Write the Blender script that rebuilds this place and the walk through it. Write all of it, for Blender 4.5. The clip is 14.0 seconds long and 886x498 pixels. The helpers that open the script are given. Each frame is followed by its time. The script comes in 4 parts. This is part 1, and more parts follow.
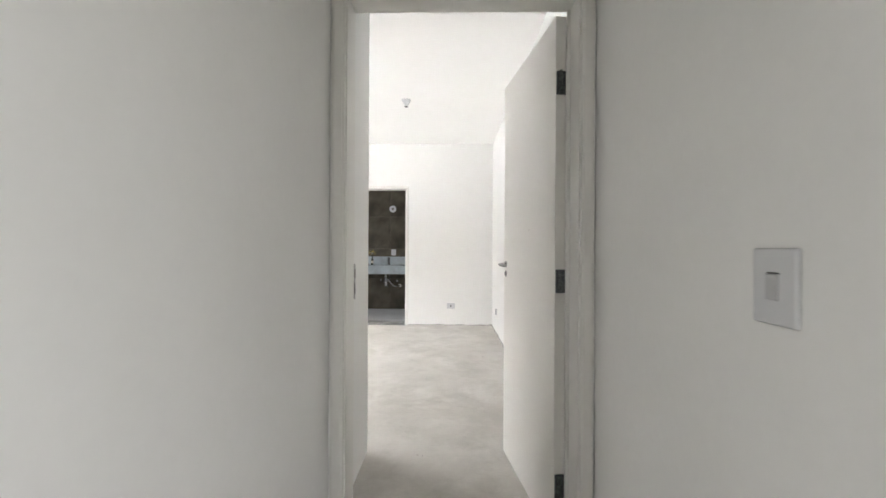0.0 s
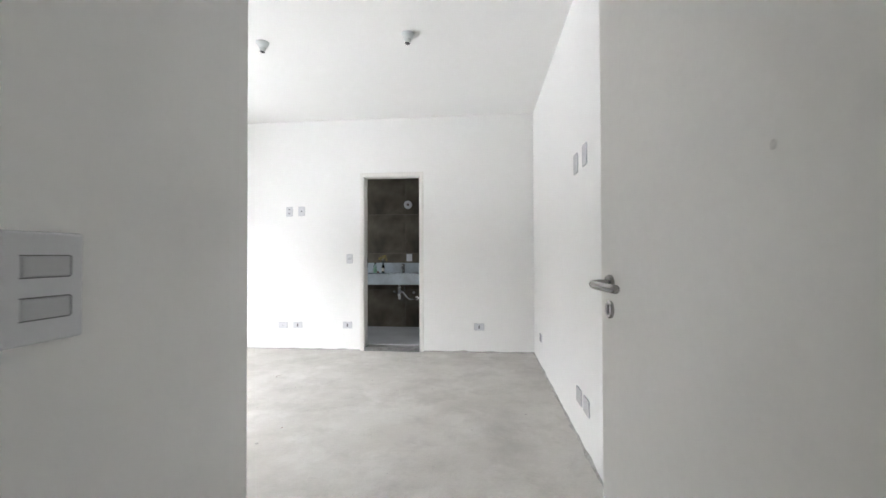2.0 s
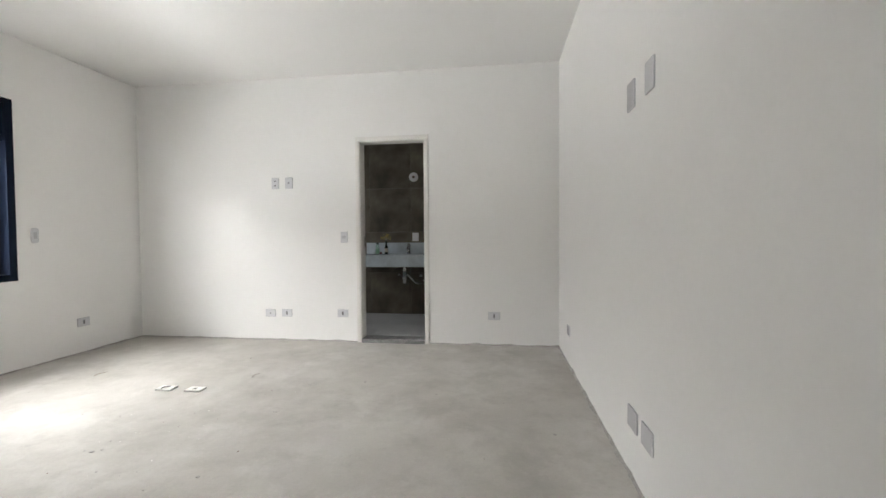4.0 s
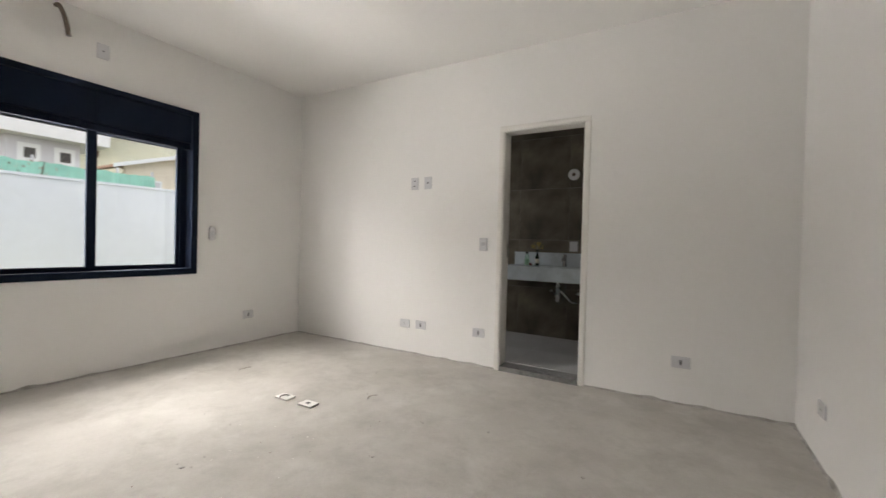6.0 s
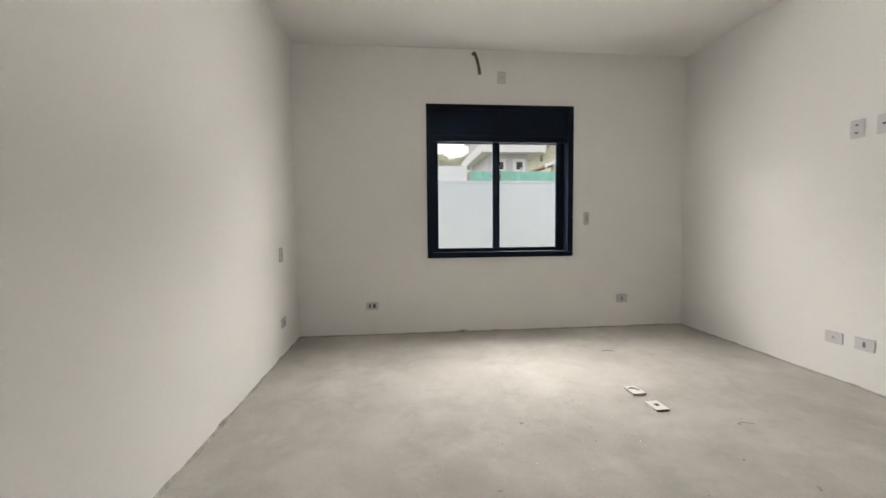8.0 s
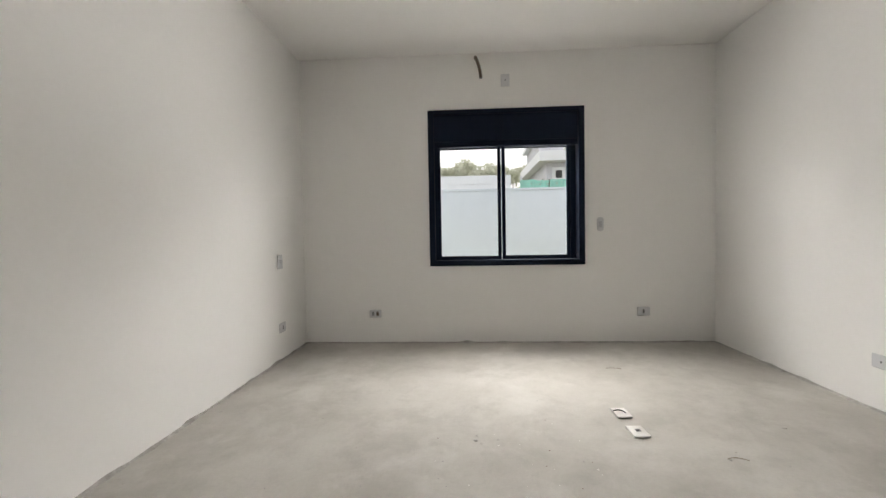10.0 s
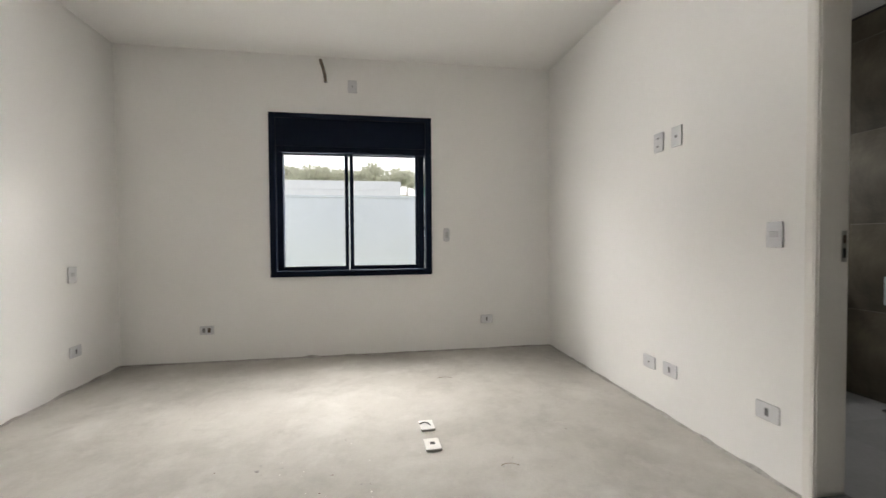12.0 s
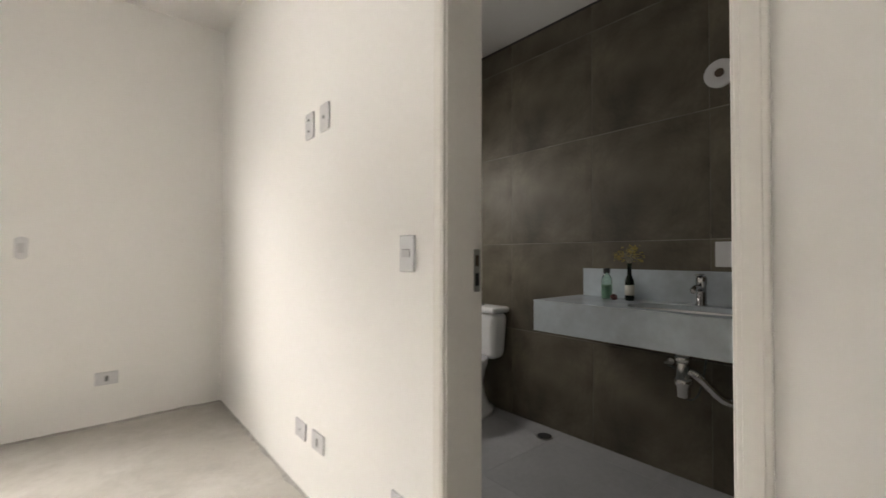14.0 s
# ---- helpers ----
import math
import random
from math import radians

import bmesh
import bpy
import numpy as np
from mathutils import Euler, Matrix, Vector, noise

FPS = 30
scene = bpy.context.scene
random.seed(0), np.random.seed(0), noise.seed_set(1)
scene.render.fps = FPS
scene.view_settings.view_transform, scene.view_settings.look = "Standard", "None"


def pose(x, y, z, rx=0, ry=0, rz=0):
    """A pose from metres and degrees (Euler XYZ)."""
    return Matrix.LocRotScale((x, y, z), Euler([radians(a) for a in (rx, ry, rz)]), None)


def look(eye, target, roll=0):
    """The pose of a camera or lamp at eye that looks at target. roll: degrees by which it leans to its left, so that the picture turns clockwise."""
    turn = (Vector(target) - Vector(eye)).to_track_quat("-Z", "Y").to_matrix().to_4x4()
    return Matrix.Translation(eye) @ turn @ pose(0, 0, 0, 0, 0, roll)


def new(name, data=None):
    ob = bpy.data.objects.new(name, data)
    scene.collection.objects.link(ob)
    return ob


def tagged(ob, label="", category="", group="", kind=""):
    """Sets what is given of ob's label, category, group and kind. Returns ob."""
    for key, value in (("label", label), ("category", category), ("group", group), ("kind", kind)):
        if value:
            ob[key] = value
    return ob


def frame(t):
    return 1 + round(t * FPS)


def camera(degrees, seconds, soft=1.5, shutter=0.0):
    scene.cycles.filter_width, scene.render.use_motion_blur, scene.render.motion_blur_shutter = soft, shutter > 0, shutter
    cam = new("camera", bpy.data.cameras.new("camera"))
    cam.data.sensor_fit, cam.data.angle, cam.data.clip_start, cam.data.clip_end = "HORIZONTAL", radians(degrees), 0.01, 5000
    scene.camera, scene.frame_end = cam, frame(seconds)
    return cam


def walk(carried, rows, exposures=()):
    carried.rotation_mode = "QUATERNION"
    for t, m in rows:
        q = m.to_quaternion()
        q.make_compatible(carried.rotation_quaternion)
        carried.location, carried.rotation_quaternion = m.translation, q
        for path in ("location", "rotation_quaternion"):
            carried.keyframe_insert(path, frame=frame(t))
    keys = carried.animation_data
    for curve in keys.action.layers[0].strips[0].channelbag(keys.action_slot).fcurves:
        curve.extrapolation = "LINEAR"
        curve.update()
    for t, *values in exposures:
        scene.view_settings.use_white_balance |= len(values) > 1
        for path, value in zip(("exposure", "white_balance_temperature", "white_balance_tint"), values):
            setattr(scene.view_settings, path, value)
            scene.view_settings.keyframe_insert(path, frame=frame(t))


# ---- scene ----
cam = camera(94.4, 14.0, soft=1.5, shutter=0.25)
PATH = [
    (0, (-0.076, -0.514, 1.206), (-0.11, 1.486, 1.208), 0.3),
    (0.5, (-0.034, -0.056, 1.205), (-0.164, 1.939, 1.189), 0.8),
    (1, (-0.041, 0.329, 1.198), (-0.204, 2.322, 1.216), 1.1),
    (1.5, (-0.055, 0.711, 1.178), (-0.189, 2.706, 1.24), -0.3),
    (2, (-0.011, 1.008, 1.181), (-0.203, 2.998, 1.211), -0.2),
    (4.5, (-0.022, 1.902, 1.119), (-0.323, 3.878, 1.063), -0.5),
    (5, (-0.096, 2.101, 1.145), (-0.501, 4.059, 1.125), -0.3),
    (5.5, (-0.092, 2.334, 1.126), (-0.764, 4.218, 1.116), 0.4),
    (6, (-0.069, 2.525, 1.134), (-1.077, 4.252, 1.109), 1.5),
    (6.5, (-0.063, 2.667, 1.133), (-1.438, 4.119, 1.105), 1.7),
    (7, (-0.031, 2.756, 1.12), (-1.755, 3.765, 1.031), 1.0),
    (7.5, (0.045, 2.84, 1.138), (-1.889, 3.321, 0.973), 0.4),
    (10, (-0.019, 3.585, 1.085), (-2.015, 3.473, 1.022), -1.0),
    (10.5, (-0.075, 3.707, 1.092), (-2.074, 3.715, 1.039), -1.2),
    (11, (-0.082, 3.881, 1.119), (-2.081, 3.946, 1.069), -0.9),
    (11.5, (-0.042, 4.051, 1.123), (-2.034, 4.224, 1.076), -0.6),
    (12, (-0.061, 4.208, 1.127), (-2.035, 4.529, 1.082), -0.4),
    (12.5, (-0.19, 4.411, 1.124), (-2.101, 5.002, 1.083), -0.3),
    (13, (-0.309, 4.7, 1.137), (-2.102, 5.585, 1.111), -1.0),
    (13.5, (-0.422, 4.991, 1.142), (-2.15, 5.997, 1.118), -0.0),
    (14, (-0.591, 5.231, 1.133), (-2.108, 6.534, 1.166), 0.1),
]
def exposure_rows():
    """The clip's own exposure and white balance: seconds, stops, kelvin, tint."""
    return [(0.0, 1.22, 6450, 13), (0.5, 1.22, 6350, 13), (1.0, 1.10, 6350, 14), (1.6, 0.96, 6250, 13), (2.2, 0.62, 6170, 12), (3.2, 0.34, 6350, 12), (4.3, 0.12, 6550, 11),
            (5.5, -0.13, 6650, 12), (6.0, -0.18, 6950, 14), (7.5, -0.31, 7000, 13), (11.0, -0.34, 6850, 12), (12.5, -0.10, 6900, 12), (13.5, 0.10, 7050, 12), (14.0, 0.26, 7200, 14)]


walk(cam, [(t, look(eye, target, roll)) for t, eye, target, roll in PATH], exposure_rows())

# ---- plan, in metres ----
WEST, EAST, SOUTH, NORTH, CEIL = -4.15, 0.60, 1.926, 6.01, 2.885      # bedroom faces
NICHE_W, HALL_W, HALL_E, HALL_N, HALL_S = -0.563, -0.535, 0.47, 1.04, -3.6
DOOR_W, DOOR_E, HEAD = -0.47, 0.407, 2.178                             # entrance, clear
BATH_L, BATH_R, BATH_H = -1.478, -0.788, 2.157                        # bathroom door, clear
BATH_S, BATH_N, BATH_W, BATH_E, BATH_C, BATH_F = 6.15, 7.45, -3.25, -0.20, 2.62, 0.045
WIN_A, WIN_B, WIN_Z, WIN_T = 3.222, 4.758, 0.782, 2.335               # window, outer frame

# ---- world, sun, lamps ----
world = bpy.data.worlds.new("overcast_sky")
scene.world = world
world.use_nodes = True
wn = world.node_tree
sky = wn.nodes.new("ShaderNodeTexSky")
sky.sky_type, sky.sun_disc = "NISHITA", False
sky.sun_elevation, sky.sun_rotation = radians(53), radians(243)
sky.dust_density, sky.air_density = 4.0, 1.5
soften = wn.nodes.new("ShaderNodeMix")
soften.data_type = "RGBA"
soften.inputs[0].default_value = 0.75
soften.inputs[7].default_value = (16.0, 16.4, 17.0, 1)
wn.links.new(sky.outputs[0], soften.inputs[6])
wn.links.new(soften.outputs[2], wn.nodes["Background"].inputs[0])
wn.nodes["Background"].inputs[1].default_value = 0.135

sun_data = bpy.data.lights.new("sun", "SUN")
sun_data.energy, sun_data.angle, sun_data.color = 0.5, radians(25), (1, 0.97, 0.92)
sun = new("sun", sun_data)
sun.matrix_world = look((-20, -8, 30), (0, 2, 0))


def stand_in_light(name, at, target, w, h, watts, colour=(1, 1, 1)):
    """An added area lamp, out of view, that stands in for daylight."""
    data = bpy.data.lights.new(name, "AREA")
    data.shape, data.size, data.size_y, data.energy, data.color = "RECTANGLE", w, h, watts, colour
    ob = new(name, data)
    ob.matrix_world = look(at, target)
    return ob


# lamps added out of view for daylight on the bedroom window: steep and flat, from both ends of the side passage, and
# from below as ground bounce
DAY = (0.97, 0.985, 1.0)
stand_in_light("steep_sky_fill", (-5.55, 3.96, 3.7), (-4.15, 3.96, 3.22), 6.0, 1.6, 380, DAY)
stand_in_light("flat_sky_fill", (-6.62, 3.96, 3.02), (-4.15, 3.96, 3.02), 10.0, 0.98, 1350, DAY)
stand_in_light("passage_fill_north", (-5.1, 7.2, 1.70), (-4.35, 4.0, 1.55), 1.2, 1.9, 40, DAY)
stand_in_light("passage_fill_south", (-5.1, 0.75, 1.70), (-4.35, 4.0, 1.55), 1.2, 1.9, 75, DAY)
stand_in_light("ground_bounce_fill", (-6.62, 3.96, 0.18), (-4.15, 3.96, 0.18), 8.0, 0.8, 600, DAY)
# hall fill lamp, added in an assumed side opening out of view
stand_in_light("hall_fill", (HALL_E + 0.10, -1.35, 1.15), (-1, -1.35, 1.15), 1.0, 1.9, 2.6, (0.98, 0.99, 1.0))
stand_in_light("bath_daylight", (-3.22, 6.62, 1.70), (-1.6, 6.75, 0.35), 0.4, 0.4, 12.0, (0.94, 0.97, 1.0))


# ---- materials ----
def mat(name, base, rough=0.6, metal=0.0, vary=0.06, coarse=1.5, fine=40.0, bump=0.02, second=None, spec=0.5, island=0.0, detail=4.0):
    """A surface with broad stains and fine grain. second: the colour of its broad patches."""
    m = bpy.data.materials.new(name)
    m.use_nodes = True
    n, l = m.node_tree.nodes, m.node_tree.links
    p = n["Principled BSDF"]
    p.inputs["Roughness"].default_value, p.inputs["Metallic"].default_value = rough, metal
    p.inputs["Specular IOR Level"].default_value = spec
    co = n.new("ShaderNodeTexCoord")
    a, b = n.new("ShaderNodeTexNoise"), n.new("ShaderNodeTexNoise")
    for tex, s, d in ((a, coarse, detail), (b, fine, 6.0)):
        tex.inputs["Scale"].default_value, tex.inputs["Detail"].default_value = s, d
        tex.inputs["Roughness"].default_value = 0.6
        l.new(co.outputs["Object"], tex.inputs["Vector"])
    ramp = n.new("ShaderNodeMapRange")
    ramp.inputs[1].default_value, ramp.inputs[2].default_value = 0.35, 0.65
    l.new(a.outputs[0], ramp.inputs[0])
    mix = n.new("ShaderNodeMix")
    mix.data_type = "RGBA"
    two = second or tuple(c * (1 - 2 * vary) for c in base)
    mix.inputs[6].default_value, mix.inputs[7].default_value = (*base, 1), (*two, 1)
    l.new(ramp.outputs[0], mix.inputs[0])
    grain = n.new("ShaderNodeMapRange")
    grain.inputs[1].default_value, grain.inputs[2].default_value = 0.3, 0.7
    grain.inputs[3].default_value, grain.inputs[4].default_value = 1 - vary, 1 + vary
    l.new(b.outputs[0], grain.inputs[0])
    mul = n.new("ShaderNodeVectorMath")
    mul.operation = "SCALE"
    l.new(mix.outputs[2], mul.inputs[0])
    l.new(grain.outputs[0], mul.inputs["Scale"])
    out = mul.outputs[0]
    if island:
        info, rnd, mul2 = n.new("ShaderNodeObjectInfo"), n.new("ShaderNodeMapRange"), n.new("ShaderNodeVectorMath")
        rnd.inputs[3].default_value, rnd.inputs[4].default_value = 1 - island, 1 + island
        mul2.operation = "SCALE"
        l.new(info.outputs["Random"], rnd.inputs[0])
        l.new(out, mul2.inputs[0])
        l.new(rnd.outputs[0], mul2.inputs["Scale"])
        out = mul2.outputs[0]
    l.new(out, p.inputs["Base Color"])
    rr = n.new("ShaderNodeMapRange")
    rr.inputs[3].default_value, rr.inputs[4].default_value = max(0.02, rough - 0.08), min(1, rough + 0.08)
    l.new(a.outputs[0], rr.inputs[0])
    l.new(rr.outputs[0], p.inputs["Roughness"])
    if bump:
        bp = n.new("ShaderNodeBump")
        bp.inputs["Strength"].default_value, bp.inputs["Distance"].default_value = 0.5, bump
        l.new(b.outputs[0], bp.inputs["Height"])
        l.new(bp.outputs[0], p.inputs["Normal"])
    return m


WALL = mat("matt_white_paint", (0.885, 0.875, 0.85), 0.85, vary=0.008, coarse=0.9, fine=38, bump=0.0005, spec=0.25)
CEILING = mat("white_ceiling_paint", (0.875, 0.865, 0.84), 0.9, vary=0.012, coarse=0.7, fine=60, bump=0.0006, spec=0.2)
TRIM = mat("satin_white_lacquer", (0.83, 0.81, 0.765), 0.38, vary=0.015, coarse=2, fine=60, bump=0.0006)
LEAF = mat("door_lacquer", (0.84, 0.815, 0.765), 0.42, vary=0.015, coarse=1.2, fine=50, bump=0.0008)
SCUFF = mat("grey_scuff", (0.72, 0.69, 0.64), 0.7, vary=0.1, coarse=90, fine=300, bump=0)
PLASTIC = mat("white_plastic", (0.68, 0.68, 0.69), 0.16, vary=0.01, coarse=6, fine=80, bump=0)
MIDPLASTIC = mat("pale_grey_plastic", (0.55, 0.55, 0.56), 0.25, vary=0.02, coarse=6, fine=80, bump=0)
GREYPLASTIC = mat("grey_plastic", (0.20, 0.20, 0.205), 0.4, vary=0.02, coarse=6, fine=80, bump=0)
DARK = mat("dark_plastic", (0.03, 0.03, 0.03), 0.5, vary=0.05, coarse=8, fine=60, bump=0)
ALU = mat("black_powder_coat", (0.005, 0.011, 0.027), 0.68, vary=0.06, coarse=3, fine=150, bump=0.0003, spec=0.12)
HINGESTEEL = mat("tarnished_steel", (0.19, 0.20, 0.20), 0.4, 1.0, vary=0.25, coarse=60, fine=200, bump=0.0005)
CHROME = mat("polished_chrome", (0.37, 0.365, 0.36), 0.07, 1.0, vary=0.03, coarse=6, fine=60, bump=0)
PALECHROME = mat("bright_chrome_plate", (0.86, 0.85, 0.83), 0.13, 1.0, vary=0.03, coarse=6, fine=60, bump=0)
STEEL = mat("brushed_steel", (0.45, 0.44, 0.42), 0.32, 1.0, vary=0.08, coarse=12, fine=120, bump=0.0005)
BROWN = mat("brown_conduit_plastic", (0.11, 0.075, 0.05), 0.55, vary=0.1, coarse=20, fine=90, bump=0.001)
CONDUIT = mat("tan_conduit_plastic", (0.165, 0.125, 0.09), 0.5, vary=0.12, coarse=20, fine=90, bump=0.001)
TILE = mat("brown_stone_tile", (0.165, 0.141, 0.102), 0.56, vary=0.16, coarse=2.6, fine=20, bump=0.0012, second=(0.062, 0.052, 0.037), island=0.10, detail=8, spec=0.4)
GROUT = mat("pale_grout", (0.24, 0.215, 0.18), 0.9, vary=0.2, coarse=5, fine=80, bump=0.002)
BATHFLOOR = mat("pale_grey_floor_tile", (0.42, 0.425, 0.43), 0.45, vary=0.06, coarse=2, fine=30, bump=0.0008, island=0.04)
STONE = mat("white_marbled_quartz", (0.62, 0.69, 0.735), 0.20, vary=0.04, coarse=4, fine=25, bump=0, second=(0.46, 0.51, 0.54), detail=8)
SILL = mat("grey_granite_sill", (0.21, 0.21, 0.205), 0.4, vary=0.2, coarse=30, fine=160, bump=0.0006)
CERAMIC = mat("white_ceramic", (0.80, 0.80, 0.79), 0.12, vary=0.01, coarse=3, fine=30, bump=0)
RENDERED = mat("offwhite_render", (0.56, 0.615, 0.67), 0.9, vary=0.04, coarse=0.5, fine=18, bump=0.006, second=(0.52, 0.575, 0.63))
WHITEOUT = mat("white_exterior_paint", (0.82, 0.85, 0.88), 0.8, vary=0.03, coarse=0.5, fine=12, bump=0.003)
GREYOUT = mat("grey_exterior_paint", (0.62, 0.63, 0.68), 0.8, vary=0.05, coarse=0.5, fine=12, bump=0.003)
BOUNCE_DARK = mat("dark_bounce_skin", (0.06, 0.06, 0.065), 0.8, vary=0.05, coarse=0.5, fine=12, bump=0.003)
NET = mat("green_shade_netting", (0.31, 0.67, 0.57), 0.85, vary=0.12, coarse=1.2, fine=12, bump=0.01)
TERRACOTTA = mat("terracotta_tiles", (0.52, 0.33, 0.24), 0.8, vary=0.15, coarse=3, fine=12, bump=0.01)
PEACH = mat("peach_exterior_paint", (0.85, 0.78, 0.67), 0.85, vary=0.06, coarse=1, fine=12, bump=0.003)
GRASS = mat("grass_and_soil", (0.11, 0.14, 0.06), 0.95, vary=0.25, coarse=0.4, fine=6, bump=0.02, second=(0.20, 0.17, 0.11))
# far leaves and woods are paled: distance haze is put into their colours
HAZED_LEAVES = mat("hazed_tree_leaves", (0.60, 0.63, 0.54), 0.9, vary=0.15, coarse=0.2, fine=3, bump=0, second=(0.64, 0.65, 0.55))
HAZED_WOODS = mat("hazed_far_woods", (0.46, 0.48, 0.38), 0.95, vary=0.15, coarse=0.2, fine=2, bump=0, second=(0.52, 0.51, 0.38))
leaf_nodes, leaf_links = HAZED_LEAVES.node_tree.nodes, HAZED_LEAVES.node_tree.links
thin, both = leaf_nodes.new("ShaderNodeBsdfTranslucent"), leaf_nodes.new("ShaderNodeMixShader")    # thin leaves let light through
thin.inputs[0].default_value = (0.64, 0.65, 0.54, 1)
both.inputs[0].default_value = 0.6
leaf_links.new(leaf_nodes["Principled BSDF"].outputs[0], both.inputs[1])
leaf_links.new(thin.outputs[0], both.inputs[2])
leaf_links.new(both.outputs[0], leaf_nodes["Material Output"].inputs[0])
BARK = mat("tree_bark", (0.16, 0.12, 0.09), 0.9, vary=0.2, coarse=3, fine=20, bump=0.01)
PALEFOLIAGE = mat("sparse_twigs", (0.42, 0.39, 0.30), 0.9, vary=0.2, coarse=2, fine=10, bump=0)
FLOWER = mat("dried_yellow_flowers", (0.58, 0.44, 0.12), 0.9, vary=0.3, coarse=60, fine=200, bump=0)
TAN = mat("tan_wire_sleeve", (0.27, 0.225, 0.17), 0.7, vary=0.1, coarse=20, fine=90, bump=0)
PAPER = mat("paper_label", (0.72, 0.70, 0.62), 0.8, vary=0.05, coarse=20, fine=90, bump=0)
REDBROWN = mat("dark_red_ceramic", (0.12, 0.025, 0.02), 0.3, vary=0.1, coarse=20, fine=90, bump=0)
BULBHOLDER = mat("milky_plastic", (0.66, 0.68, 0.67), 0.45, vary=0.02, coarse=6, fine=80, bump=0)


def concrete():
    """Bare cement screed: broad trowelled clouds, damp patches, fine grit, pale dust specks."""
    m = mat("bare_cement_screed", (0.57, 0.548, 0.505), 0.86, vary=0.035, coarse=1.1, fine=70, bump=0.0016, second=(0.47, 0.447, 0.405), detail=7, spec=0.3)
    n, l = m.node_tree.nodes, m.node_tree.links
    p = n["Principled BSDF"]
    was = p.inputs["Base Color"].links[0].from_socket
    co = n.new("ShaderNodeTexCoord")
    for scale, low, high, factor, tint in ((1.35, 0.47, 0.64, 0.50, (0.365, 0.345, 0.305, 1)), (4.4, 0.50, 0.67, 0.28, (0.33, 0.31, 0.275, 1)), (13.0, 0.58, 0.72, 0.16, (0.29, 0.27, 0.242, 1)),
                                           (2.1, 0.54, 0.68, 0.45, (0.66, 0.64, 0.60, 1)), (70.0, 0.735, 0.76, 0.5, (0.66, 0.64, 0.61, 1))):
        t, r, x = n.new("ShaderNodeTexNoise"), n.new("ShaderNodeMapRange"), n.new("ShaderNodeMix")
        t.inputs["Scale"].default_value, t.inputs["Detail"].default_value, t.inputs["Roughness"].default_value = scale, 8, 0.68
        t.inputs["Distortion"].default_value = 0.25
        shift = n.new("ShaderNodeVectorMath")
        shift.inputs[1].default_value = (scale * 3, scale, 0)
        l.new(co.outputs["Object"], shift.inputs[0])
        l.new(shift.outputs[0], t.inputs["Vector"])
        r.inputs[1].default_value, r.inputs[2].default_value, r.inputs[4].default_value = low, high, factor
        l.new(t.outputs[0], r.inputs[0])
        x.data_type = "RGBA"
        x.inputs[7].default_value = tint
        l.new(r.outputs[0], x.inputs[0])
        l.new(was, x.inputs[6])
        was = x.outputs[2]
    l.new(was, p.inputs["Base Color"])
    return m


SCREED = concrete()
JOINT = mat("mortar_smears", (0.50, 0.485, 0.455), 0.9, vary=0.15, coarse=8, fine=60, bump=0.004, second=(0.30, 0.285, 0.26))


def glass(name, colour=(1, 1, 1), rough=0.0):
    m = bpy.data.materials.new(name)
    m.use_nodes = True
    p = m.node_tree.nodes["Principled BSDF"]
    p.inputs["Base Color"].default_value = (*colour, 1)
    p.inputs["Roughness"].default_value, p.inputs["IOR"].default_value = rough, 1.45
    p.inputs["Transmission Weight"].default_value = 1.0
    return m


GLASS, GREENGLASS, DARKGLASS = glass("window_glass"), glass("green_liquid_plastic", (0.72, 0.93, 0.80), 0.08), glass("dark_green_glass", (0.004, 0.014, 0.005), 0.02)


# ---- mesh helpers ----
def box(bm, x0, x1, y0, y1, z0, z1, bevel=0.0, seg=2):
    made = bmesh.ops.create_cube(bm, size=1)["verts"]
    for v in made:
        v.co = Vector((x0 + (v.co.x + 0.5) * (x1 - x0), y0 + (v.co.y + 0.5) * (y1 - y0), z0 + (v.co.z + 0.5) * (z1 - z0)))
    if bevel:
        edges = list({e for v in made for e in v.link_edges})
        bmesh.ops.bevel(bm, geom=edges, offset=bevel, segments=seg, profile=0.5, affect="EDGES")
    return bm


def boxes(*dims, bevel=0.0, seg=2):
    bm = bmesh.new()
    for d in dims:
        box(bm, *d, bevel=bevel, seg=seg)
    return bm


def lathe(bm, at, profile, axis=(0, 0, 1), seg=20, scale=(1, 1)):
    """Turns a profile of (radius, height) about an axis through at."""
    q = Vector((0, 0, 1)).rotation_difference(Vector(axis)).to_matrix()
    rings = []
    for r, h in profile:
        rings.append([bm.verts.new(Vector(at) + q @ Vector((r * scale[0] * math.cos(2 * math.pi * i / seg), r * scale[1] * math.sin(2 * math.pi * i / seg), h))) for i in range(seg)])
    for a, b in zip(rings, rings[1:]):
        for i in range(seg):
            bm.faces.new((a[i], a[(i + 1) % seg], b[(i + 1) % seg], b[i]))
    bm.faces.new(rings[0][::-1])
    bm.faces.new(rings[-1])
    return bm


def turned(at, profile, axis=(0, 0, 1), seg=20, scale=(1, 1)):
    return lathe(bmesh.new(), at, profile, axis, seg, scale)


